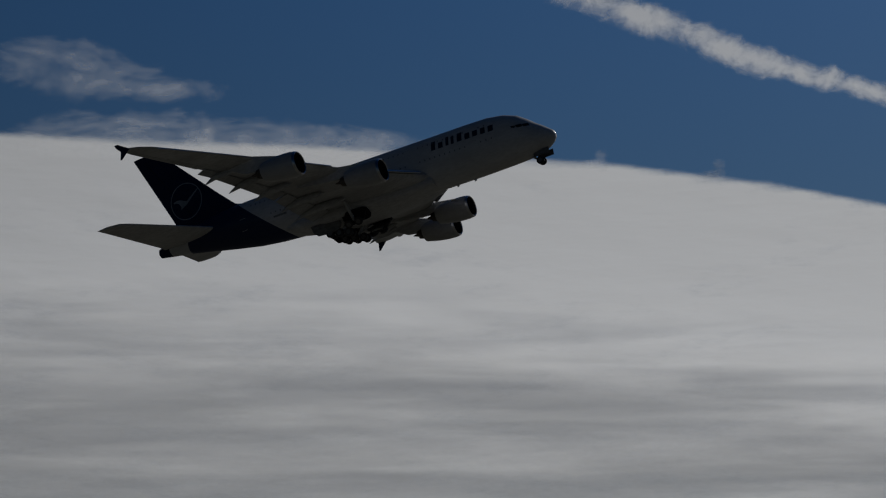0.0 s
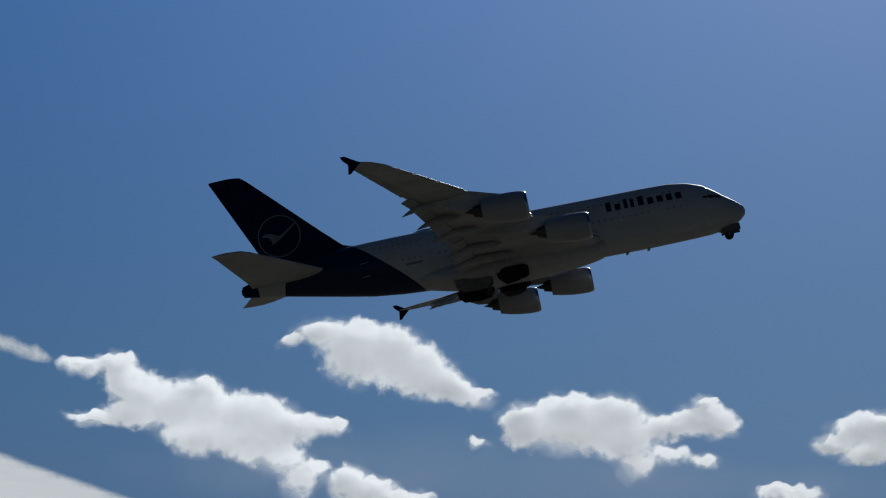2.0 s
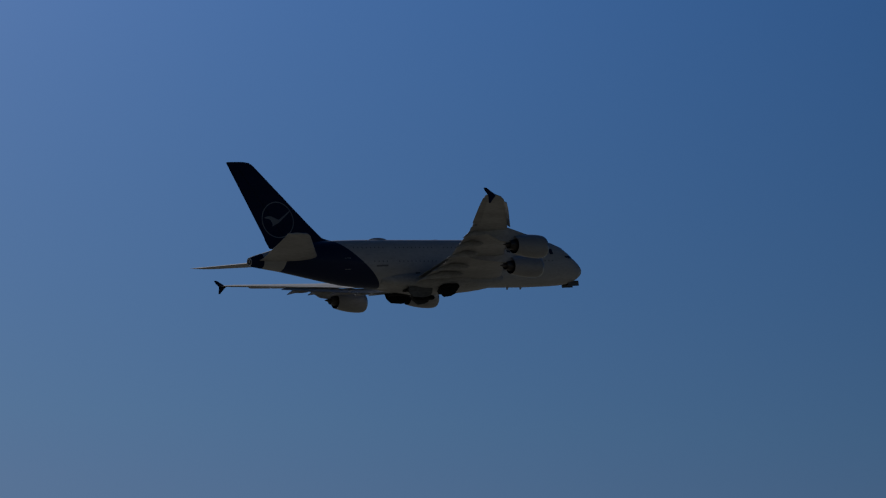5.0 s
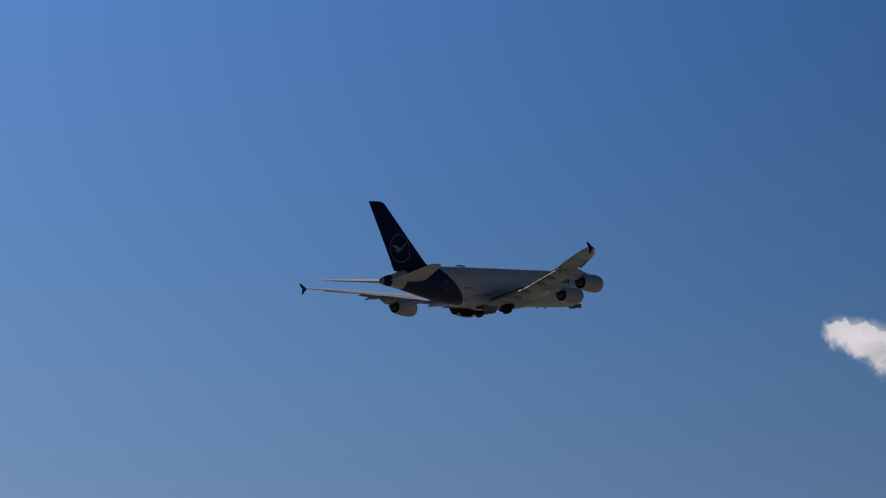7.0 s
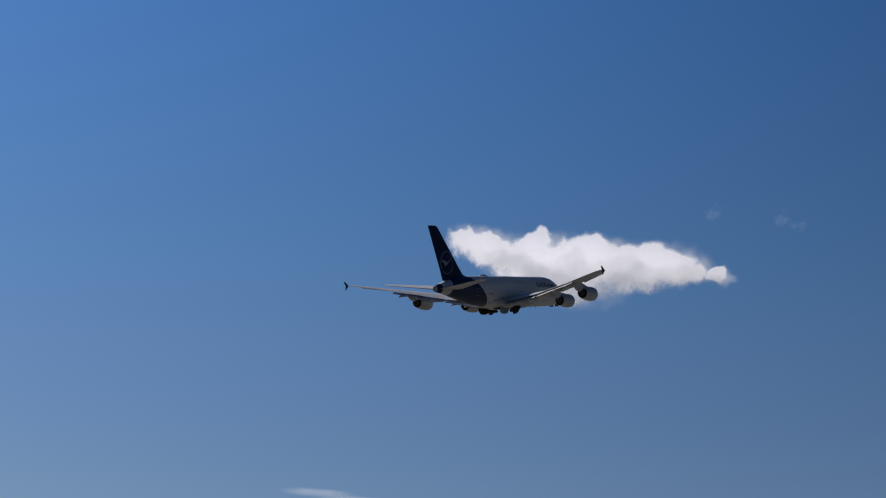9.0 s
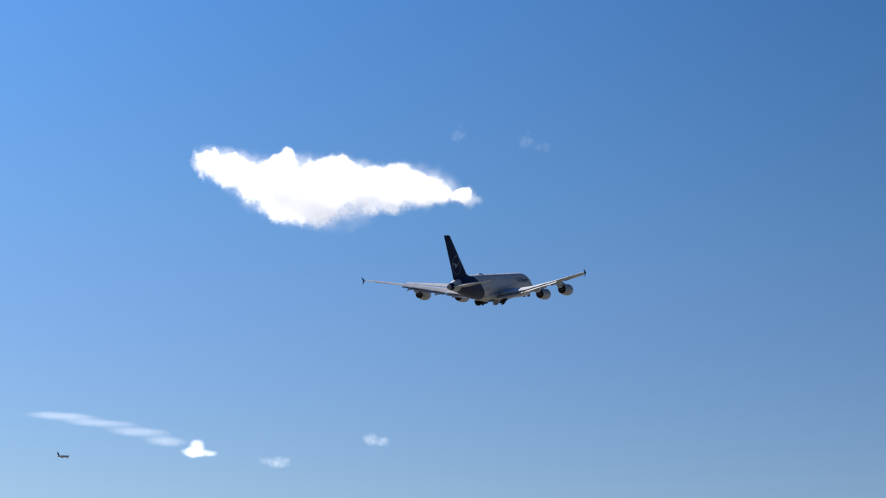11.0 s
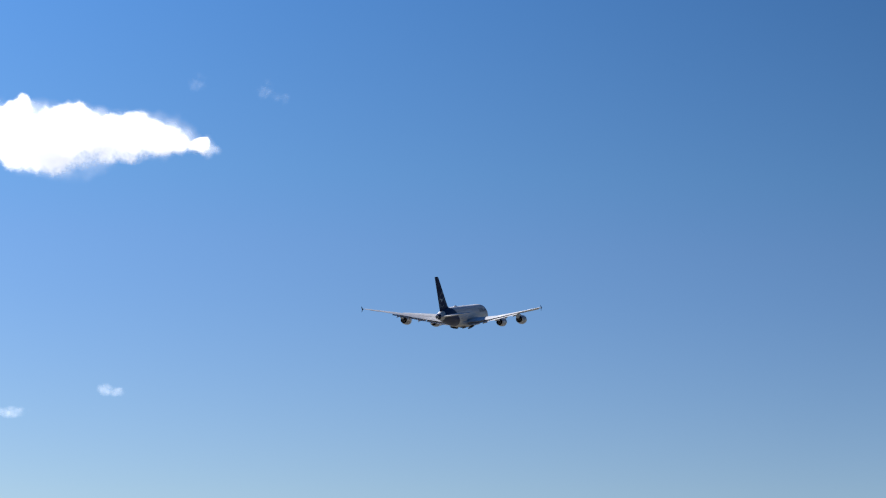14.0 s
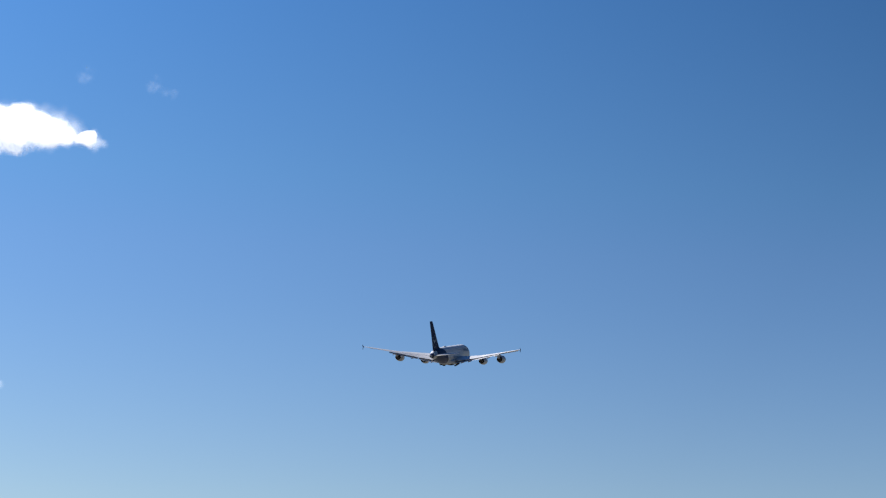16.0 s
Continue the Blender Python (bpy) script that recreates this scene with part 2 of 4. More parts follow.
def box(size, centre, bevel=0.05):
    bm = bmesh.new()
    bmesh.ops.create_cube(bm, size=1)
    for v in bm.verts:
        v.co = Vector((v.co.x * size[0], v.co.y * size[1], v.co.z * size[2])) + Vector(centre)
    if bevel:
        bmesh.ops.bevel(bm, geom=bm.edges[:], offset=bevel, segments=2, affect="EDGES")
    return bm


def foil_half(u, t):
    """Half thickness of a wing section at the fraction u of its chord."""
    return 5 * t * (0.2969 * math.sqrt(u) - 0.126 * u - 0.3516 * u * u + 0.2843 * u ** 3 - 0.1015 * u ** 4)


US = [0.0, 0.01, 0.03, 0.07, 0.14, 0.25, 0.4, 0.55, 0.7, 0.85, 1.0]


def section(y, aft, chord, z, t, twist=0.0, camber=0.02, upto=1.0):
    """A wing section across y: upper side from tail to nose, lower side back."""
    pts = []
    c, s = math.cos(radians(twist)), math.sin(radians(twist))
    row = [(u * upto, 1) for u in reversed(US)] + [(u * upto, -1) for u in US[1:]]
    for u, side in row:
        h = chord * (side * (foil_half(u, t) + 0.0015) + 4 * camber * u * (1 - u))
        x = chord * u
        pts.append(Vector((-(aft + x * c + h * s), y, z + h * c - x * s)))
    return pts


def between(table, k):
    for a, b in zip(table, table[1:]):
        if a[0] <= k <= b[0]:
            f = (k - a[0]) / (b[0] - a[0])
            return [p + (q - p) * f for p, q in zip(a, b)]
    return list(table[0] if k < table[0][0] else table[-1])


# ---- ground ----
def build_ground():
    bm = bmesh.new()
    bmesh.ops.create_circle(bm, cap_ends=True, radius=9000, segments=96)
    ob = part("ground", bm, grass_material(), smooth=False)
    tagged(ob, "flat green and straw-coloured grass field reaching to the horizon", "ground", kind="structure")


build_ground()

# ---- the airliner: nose at the origin, x ahead, y to its left, z up ----
# distance aft, top, bottom, half width
HULL = [
    (0.0, -1.42, -1.48, 0.03), (0.2, -0.85, -2.1, 0.75), (0.7, -0.4, -2.6, 1.35), (1.5, 0.3, -3.1, 1.95), (2.5, 1.05, -3.5, 2.45),
    (3.6, 2.0, -3.75, 2.85), (5.0, 3.05, -3.95, 3.15), (7.0, 3.8, -4.05, 3.4), (9.5, 4.18, -4.12, 3.53), (13.0, 4.24, -4.2, 3.57),
    (20.0, 4.2, -4.2, 3.57), (28.0, 4.2, -4.2, 3.57), (36.0, 4.2, -4.2, 3.57), (44.0, 4.2, -4.2, 3.57), (48.0, 4.18, -3.95, 3.52),
    (52.0, 4.1, -3.5, 3.35), (56.0, 3.95, -2.75, 3.0), (60.0, 3.55, -1.95, 2.45), (64.0, 2.85, -1.15, 1.8), (67.5, 1.95, -0.6, 1.2),
    (69.3, 1.45, -0.3, 0.85), (69.9, 1.25, -0.2, 0.72),
]


def rise(s):
    """The cabin axis is sheared upwards towards the tail to fit the camera's view."""
    return -0.3 + 0.0185 * s


def ahead(s):
    """Place along x of a station; the nose is drawn out a little."""
    return -(s - 0.6 * max(0.0, 1 - s / 13))


def hull_at(s):
    _, top, bot, w = between(HULL, s)
    return top + rise(s), bot + rise(s), w


def hull_ring(s, n=48):
    top, bot, w = hull_at(s)
    mid = bot + 0.48 * (top - bot)
    pts = []
    for i in range(n):
        a = 2 * math.pi * i / n
        c, q = math.cos(a), math.sin(a)
        e = 0.9 if q > 0 else 1.04
        pts.append(Vector((ahead(s), w * math.copysign(abs(c) ** e, c), mid + ((top - mid) if q > 0 else (mid - bot)) * math.copysign(abs(q) ** 0.95, q))))
    return pts


def hull_side(s, z, side, proud=0.02):
    """The place on the hull's side at a distance aft and a height."""
    top, bot, w = hull_at(s)
    mid = bot + 0.48 * (top - bot)
    q = min(1.0, abs((z - mid) / ((top - mid) if z > mid else (mid - bot)))) ** (1 / 0.95)
    c = math.sqrt(max(0.0, 1 - q * q)) ** (0.9 if z > mid else 1.04)
    return Vector((ahead(s), side * (w * c + proud), z))


WING = [  # y, leading edge aft, chord, z, thickness, twist
    (0.0, 18.5, 20.6, -2.3, 0.135, 1.0), (3.6, 20.2, 18.6, -2.2, 0.13, 0.8), (8.0, 23.5, 15.9, -1.75, 0.12, 0.8), (14.8, 28.4, 11.5, -0.75, 0.11, 0.7),
    (25.7, 36.2, 7.5, 1.33, 0.10, -1.0), (34.0, 42.9, 5.3, 2.98, 0.095, -3.4), (37.6, 46.0, 4.05, 3.75, 0.095, -3.8), (38.8, 47.5, 3.1, 4.0, 0.09, -3.8), (39.3, 48.6, 1.95, 4.13, 0.09, -3.8),
]
FIN = [  # height, leading edge aft, chord
    (3.6, 53.0, 12.6), (5.0, 54.6, 11.7), (5.5, 55.2, 11.2), (8.0, 57.7, 9.8), (17.6, 66.9, 4.9), (18.05, 67.6, 4.4), (18.2, 68.6, 3.3),
]


def fin_side(s, z, side, proud=0.03):
    _, le, ch = between(FIN, z)
    u = min(1.0, max(0.0, (s - le) / ch))
    return Vector((-s, side * (ch * foil_half(u, 0.10) + proud), z))


def strip(points_a, points_b):
    """A ribbon between two rows of points."""
    bm = bmesh.new()
    va, vb = [bm.verts.new(p) for p in points_a], [bm.verts.new(p) for p in points_b]
    for i in range(len(va) - 1):
        bm.faces.new((va[i], va[i + 1], vb[i + 1], vb[i]))
    return bm


def build_hull(jet):
    stations = sorted({h[0] for h in HULL} | {0.1, 0.45, 1.1, 2.0, 3.0, 4.3, 6.0, 8.2, 11.0} | set(range(15, 68, 2)))
    part("fuselage", loft([hull_ring(s) for s in stations]), M_HULL, jet, "white double-deck fuselage with a navy field over the tail")
    # belly fairing under the wing
    rings = []
    for s in [19.5, 20.5, 22, 24, 27, 31, 35, 38, 40, 42, 43.5, 44.8, 45.4]:
        f = math.sin(math.pi * (s - 19.3) / 28.9) ** 0.55 if s < 36 else math.cos(0.5 * math.pi * (s - 36) / 9.5) ** 1.2
        w, low = 2.6 + 1.75 * f, -3.7 - 1.35 * f + rise(s)
        top = -1.9 + rise(s)
        ring = []
        for i in range(24):
            a = 2 * math.pi * i / 24
            c, q = math.cos(a), math.sin(a)
            ring.append(Vector((-s, w * math.copysign(abs(c) ** 0.6, c), (top + low) / 2 + (top - low) / 2 * math.copysign(abs(q) ** 0.7, q))))
        rings.append(ring)
    part("belly_fairing", loft(rings), M_WING, jet, "light grey wing root fairing")
    # exhaust of the auxiliary power unit
    top, bot, w = hull_at(69.9)
    part("tail_exhaust", spin([(0.0, 0.46), (-0.35, 0.43), (-0.35, 0.33), (0.3, 0.3)], (-69.75, 0, (top + bot) / 2), 20), M_HOT, jet, "dark exhaust pipe in the tail cone")
    part("tail_cone_cap", loft([[Vector((p.x, p.y * 1.012, (p.z - m) * 1.012 + m)) for p in hull_ring(q, 28)] for q in (67.7, 68.4, 69.2, 69.9) for m in [sum(hull_at(q)[:2]) / 2]], caps=False), M_NAVY, jet, "dark end of the tail cone")
    # satellite domes and blade aerials
    for s, r, h in ((43.3, 1.35, 0.55), (31.0, 0.7, 0.25)):
        top = hull_at(s)[0]
        part("aerial_dome", loft([[Vector((-s - 0.2 + r * 1.5 * math.cos(a) * k, 0.42 * r * math.sin(a) * k, top - 0.12 + h * math.sqrt(1 - k * k)))
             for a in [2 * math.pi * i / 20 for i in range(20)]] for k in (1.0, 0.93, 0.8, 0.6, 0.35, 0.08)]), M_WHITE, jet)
    for s in (16.5, 13.5):
        bot = hull_at(s)[1]
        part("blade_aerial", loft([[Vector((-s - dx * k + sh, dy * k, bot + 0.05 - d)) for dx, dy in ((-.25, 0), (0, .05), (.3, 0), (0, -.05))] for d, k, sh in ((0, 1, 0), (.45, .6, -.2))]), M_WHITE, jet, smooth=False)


def build_glazing(jet):
    # cockpit panes, three to a side
    for side in (1, -1):
        for a, b, z0, z1 in ((2.6, 3.4, 0.35, 0.85), (3.5, 4.3, 0.4, 0.92), (4.4, 5.0, 0.5, 0.85)):
            n = 4
            lo = [hull_side(a + 0.25 + (b - a) * i / n, z0 + rise(a), side) for i in range(n + 1)]
            hi = [hull_side(a + 0.45 + (b - a) * i / n, z1 + rise(a), side) for i in range(n + 1)]
            part("cockpit_window", strip(lo, hi), M_GLASS, jet)
        # rows of cabin panes on both decks
        for deck, z, first, last in (("upper_deck_windows", 2.35, 9.5, 51.5), ("main_deck_windows", -0.1, 8.5, 48.0)):
            bm = bmesh.new()
            s = first
            while s < last:
                if not any(abs(s - d) < 0.9 for d in (11.5, 22.0, 33.0, 43.5, 52.5)):
                    zz = z + rise(s)
                    q = [bm.verts.new(hull_side(s + dx, zz + dz, side, 0.012)) for dx, dz in ((-.1, -.07), (-.1, .07), (-.05, .14), (.05, .14), (.1, .07), (.1, -.07), (.05, -.14), (-.05, -.14))]
                    bm.faces.new(q)
                s += 0.86
            tagged(part(deck, bm, M_PANE, jet), kind="stuff")
        # door outlines
        for s, z in ((11.5, -0.5), (22.0, -0.5), (43.5, -0.5), (52.5, -0.4), (17.0, 2.0), (33.0, 2.0), (48.0, 2.0)):
            zz = z + rise(s)
            o = [(-.55, -.95), (.55, -.95), (.55, .95), (-.55, .95), (-.55, -.95)]
            i = [(x * .9, y * .94) for x, y in o]
            part("door_seam", strip([hull_side(s + x, zz + y, side, .01) for x, y in o], [hull_side(s + x, zz + y, side, .01) for x, y in i]), M_STRUT, jet)


def build_livery(jet):
    # the airline's name as plain bars of the letters' sizes
    bars = [(18.0, .7, -.5, 1.0), (16.75, .78, -.5, .5), (15.6, .5, -.45, 1.02), (14.7, .5, -.5, .85), (13.5, .8, -.45, 1.0), (12.2, .8, -.5, .52), (10.95, .8, -.45, .52), (9.7, .76, -.5, .52), (8.45, .8, -.5, .52)]
    for side in (-1, 1):
        for s, w, z0, z1 in bars:
            if side > 0:
                s = 26.0 - s
            zc = 1.55 + rise(s)
            rows = [[hull_side(s - w / 2 + w * i / 2, zc + z0 + (z1 - z0) * j / 3, side, 0.02) for i in range(3)] for j in range(4)]
            bm = bmesh.new()
            vs = [[bm.verts.new(p) for p in r] for r in rows]
            for a, b in zip(vs, vs[1:]):
                for i in range(2):
                    bm.faces.new((a[i], a[i + 1], b[i + 1], b[i]))
            part("name_bar", bm, M_NAME, jet)
        # registration as a bar
        rows = [[hull_side(44.5 + 0.6 * i, -0.95 + rise(44) + 0.3 * j, side, 0.02) for i in range(5)] for j in range(2)]
        part("registration_bar", strip(rows[0], rows[1]), M_PANE, jet)
        # ring and bird on the fin
        n = 56
        rim = [(math.cos(2 * math.pi * i / n), math.sin(2 * math.pi * i / n)) for i in range(n + 1)]
        part("emblem_ring", strip([fin_side(63.5 + 3.05 * c, 8.4 + 3.05 * q, side) for c, q in rim], [fin_side(63.5 + 2.88 * c, 8.4 + 2.88 * q, side) for c, q in rim]), M_LOGO, jet)
        up = [(66.0, 8.85), (65.4, 9.05), (64.7, 9.0), (64.0, 8.65), (63.4, 8.4), (62.5, 8.95), (61.6, 9.55), (60.95, 9.95)]
        dn = [(65.9, 8.7), (65.3, 8.6), (64.9, 8.35), (64.6, 7.75), (64.7, 7.3), (63.3, 7.95), (62.0, 8.95), (60.9, 9.8)]
        part("emblem_bird", strip([fin_side(a, b, side) for a, b in up], [fin_side(a, b, side) for a, b in dn]), M_LOGO, jet)


def fine(table, steps):
    """Stations between those of a table."""
    out = []
    for a, b in zip(table, table[1:]):
        for i in range(steps):
            out.append([p + (q - p) * i / steps for p, q in zip(a, b)])
    return out + [list(table[-1])]


def build_wing(jet, side):
    wing = part("wing", loft([section(side * y, a, c, z, t, tw) for y, a, c, z, t, tw in fine(WING, 3)]), M_WING, jet, "swept grey wing, bent upwards towards its tip")
    # fence on the tip, above and below
    rows = []
    for dz, a, c in ((-1.3, 50.35, 0.35), (-0.7, 49.7, 0.9), (0.0, 48.9, 1.6), (0.6, 49.9, 1.2), (1.15, 50.75, 0.6)):
        rows.append([Vector((-(a + c * u), side * (39.35 + 0.1 * abs(dz)) + h * c, 4.15 + dz)) for u, h in ((0, 0), (.3, .05), (.7, .04), (1, 0), (.7, -.04), (.3, -.05))])
    part("wingtip_fence", loft(rows), M_NAVY, wing, "dark blue fence on the wing tip")
    # flaps, drooped
    for y0, y1 in ((4.3, 13.9), (14.4, 20.9), (21.2, 27.6)):
        rings = []
        for i in range(5):
            y = y0 + (y1 - y0) * i / 4
            _, a, c, z, t, tw = between(WING, y)
            ch = 0.16 * c + 0.35
            q = radians(tw)
            rings.append(section(side * y, a + 0.88 * c, ch, z - 0.88 * c * math.sin(q) - 0.12 - 0.012 * c, 0.11, 15, 0.03))
        part("flap", loft(rings), M_FLAP, wing, "drooped trailing edge flap")
    # ailerons as panels parted by a narrow step
    for y0, y1 in ((28.0, 31.4), (31.55, 34.9), (35.05, 37.6)):
        rings = []
        for i in range(3):
            y = y0 + (y1 - y0) * i / 2
            _, a, c, z, t, tw = between(WING, y)
            rings.append(section(side * y, a + 0.76 * c, 0.27 * c, z - 0.76 * c * math.sin(radians(tw)) + 0.01, 0.10, tw + 0.8, 0.0))
        part("aileron", loft(rings), M_FLAP, wing)
    # slats along the leading edge
    for y0, y1 in ((5.0, 9.2), (9.4, 13.2), (16.6, 20.3), (20.5, 24.0), (27.4, 30.8), (31.0, 34.2), (34.4, 37.2)):
        rings = []
        for i in range(3):
            y = y0 + (y1 - y0) * i / 2
            _, a, c, z, t, tw = between(WING, y)
            ch = 0.09 * c + 0.35
            rings.append(section(side * y, a - 0.55 * ch - 0.1, ch, z + 0.02 * c - 0.34 - 0.1, 0.2, -22, 0.03))
        part("slat", loft(rings), M_METAL, wing, "bare metal leading edge slat")
    # canoe fairings over the flap tracks
    for y, r in ((7.6, 0.62), (11.4, 0.6), (17.0, 0.56), (21.4, 0.52), (25.6, 0.46)):
        _, a, c, z, t, tw = between(WING, y)
        te = a + c
        rings = []
        for k in [i / 12 for i in range(13)]:
            s = te - 0.46 * c + k * (0.46 * c + 1.9)
            sag = -0.045 * c - 0.55 * r - (0.0 if k < 0.6 else (k - 0.6) ** 1.3 * 2.2)
            rad = r * max(0.03, math.sin(math.pi * min(1, k ** 0.8)) ** 0.7) if k < 0.97 else 0.04
            rings.append([Vector((-s, side * y + 0.62 * rad * math.cos(q), z + sag + rad * math.sin(q))) for q in [2 * math.pi * j / 14 for j in range(14)]])
        part("flap_track_fairing", loft(rings), M_FLAP, wing, "canoe-shaped fairing under the wing")
    return wing


def build_engine(jet, side, y, front, zc, k, tilt):
    """Nacelle with lip, fan, exhaust and pylon."""
    cx = Vector((-front, side * y, zc))

    def spin(profile, centre, n=32, caps=True):
        """Turned about an axis that rises towards the nozzle."""
        return loft([[centre + Vector((a, r * math.cos(2 * math.pi * i / n), r * math.sin(2 * math.pi * i / n) - tilt * a)) for i in range(n)] for a, r in profile], caps=caps)

    nac = part("engine", spin([(0.0, 1.78 * k), (-0.25, 1.9 * k), (-0.9, 1.99 * k), (-1.9, 2.0 * k), (-3.2, 1.93 * k), (-4.6, 1.74 * k), (-5.9, 1.46 * k), (-5.9, 1.42 * k), (-5.7, 1.42 * k)], cx, 40, False), M_NACELLE, jet, "grey turbofan nacelle under the wing")
    # ducts, fan and spinner take near-black: the shade inside goes into their colour
    part("fan_duct", spin([(-5.88, 1.415 * k), (-5.2, 1.43 * k), (-4.6, 1.4 * k), (-4.6, 0.5)], cx, 32, False), M_DARK, nac, "ring-shaped duct round the core nozzle, coloured near-black as shade")
    part("inlet_lip", spin([(-0.25, 1.905 * k), (0.02, 1.82 * k), (0.1, 1.72 * k), (0.02, 1.62 * k), (-0.18, 1.57 * k), (-0.2, 1.6 * k), (-0.25, 1.88 * k)], cx, 40, False), M_METAL, nac, "polished metal inlet lip")
    part("inlet_duct", spin([(0.0, 1.6 * k), (-0.5, 1.5 * k), (-1.4, 1.49 * k), (-1.45, 0.3)], cx, 32, False), M_DARK, nac, "inlet throat with its shade put into a near-black colour")
    fan = bmesh.new()
    for i in range(24):
        a, b = 2 * math.pi * i / 24, 2 * math.pi * (i + 0.75) / 24
        v = [fan.verts.new(cx + Vector(p)) for p in ((-1.2, 0.42 * math.cos(a), 0.42 * math.sin(a)), (-1.2, 1.46 * k * math.cos(a), 1.46 * k * math.sin(a)), (-1.38, 1.46 * k * math.cos(b), 1.46 * k * math.sin(b)), (-1.32, 0.42 * math.cos(b), 0.42 * math.sin(b)))]
        fan.faces.new(v)
    tagged(part("fan", fan, M_DARK, nac, smooth=False), kind="stuff")
    part("spinner", spin([(-0.55, 0.03), (-0.75, 0.2), (-1.05, 0.36), (-1.4, 0.45)], cx, 20), M_DARK, nac)
    part("core_nozzle", spin([(-4.7, 1.02 * k), (-5.9, 0.98 * k), (-7.0, 0.72 * k), (-7.0, 0.67 * k), (-6.0, 0.6 * k)], cx, 28), M_HOT, nac, "burnt metal core nozzle")
    part("exhaust_plug", spin([(-6.0, 0.5 * k), (-7.0, 0.4 * k), (-8.1, 0.05)], cx, 20), M_HOT, nac)
    _, a, c, z, t, tw = between(WING, y)
    rows = []
    for u, s, top, bot, w in ((0, front + 1.6, zc + 1.98 * k, zc + 1.5 * k, .12), (1, front + 3.4, zc + 2.25 * k, zc + 1.4 * k, .3), (2, a + 0.4, z + 0.25, zc + 0.9 * k, .34), (3, a + 0.28 * c, z - 0.1, zc + 0.75 * k + 0.4, .32), (4, a + 0.55 * c, z - 0.3, z - 0.9, .14), (5, a + 0.68 * c, z - 0.3, z - 0.5, .05)):
        rows.append([Vector((-s, side * y + d * w, h)) for d, h in ((-1, bot), (-1, top), (0, top + .06), (1, top), (1, bot), (0, bot - .08))])
    part("pylon", loft(rows), M_WING, nac)
    # strake on the cowl's inner flank
    st = strip([cx + Vector((-1.0 - 0.2 * i, -side * 1.66 * k, 1.14 * k + 0.03 * i)) for i in range(9)], [cx + Vector((-1.3 - 0.18 * i, -side * (1.66 + 0.35 * math.sin(math.pi * min(1, (i + .5) / 9))) * k, (1.14 + 0.28 * math.sin(math.pi * min(1, (i + .5) / 9))) * k + 0.03 * i)) for i in range(9)])
    part("strake", st, M_NACELLE, nac)


def build_tail(jet):
    rings = []
    for z, le, ch in fine(FIN, 3):
        pts = []
        for u in list(reversed(US)):
            pts.append(Vector((-(le + ch * u), ch * foil_half(u, 0.10) + 0.01, z)))
        for u in US[1:]:
            pts.append(Vector((-(le + ch * u), -ch * foil_half(u, 0.10) - 0.01, z)))
        rings.append(pts)
    fin = part("tail_fin", loft(rings), M_NAVY, jet, "tall navy tail fin with a pale ring emblem")
    # fillet ahead of the fin
    rows = []
    for k in [i / 6 for i in range(7)]:
        s = 52.3 + 3.4 * k
        top = hull_at(s)[0]
        w = 0.12 + 0.5 * k
        h = 0.1 + 0.95 * k ** 1.6
        rows.append([Vector((-s, w * a, top - 0.15 + h * b)) for a, b in ((-1, 0), (-.6, .5), (-.25, .9), (0, 1), (.25, .9), (.6, .5), (1, 0))])
    part("fin_fillet", loft(rows, close=False, caps=False), M_HULL, jet)
    # rudder seams
    for side in (-1, 1):
        for f in (0.66,):
            line = [(between(FIN, z)[1] + f * between(FIN, z)[2], z) for z in (5.2, 8, 11, 14, 17)]
            part("rudder_seam", strip([fin_side(s, z, side, .012) for s, z in line], [fin_side(s + .09, z, side, .012) for s, z in line]), M_DARK, fin)
    for side in (1, -1):
        rows = [section(side * y, a, c, z + 0.005 * c, .1, 0.4, -0.005) for y, a, c, z in fine([(0.6, 56.6, 11.9, 1.55), (2.4, 58.0, 10.6, 1.75), (13.3, 66.6, 4.8, 3.1), (14.3, 67.7, 4.05, 3.25), (14.75, 69.4, 2.5, 3.32)], 3)]
        part("tailplane", loft(rows), M_WING, jet, "grey swept tailplane")


def wheel(parent, at, r, w, name="wheel"):
    x, y, z = at
    tyre = part(name, spin([(-w / 2, r * .55), (-w / 2, r * .85), (-w * .36, r * .97), (-w * .15, r), (w * .15, r), (w * .36, r * .97), (w / 2, r * .85), (w / 2, r * .55)], at, 22, "y"), M_TYRE, parent)
    part("hub", spin([(-w * .51, r * .2), (-w * .5, r * .54), (w * .5, r * .54), (w * .51, r * .2)], at, 16, "y"), M_DOOR, tyre)


def pivot(name, jet, at, label):
    ob = new(name)
    ob.parent = jet
    ob.location = at
    ob.empty_display_size = 0.5
    return tagged(ob, label=label)


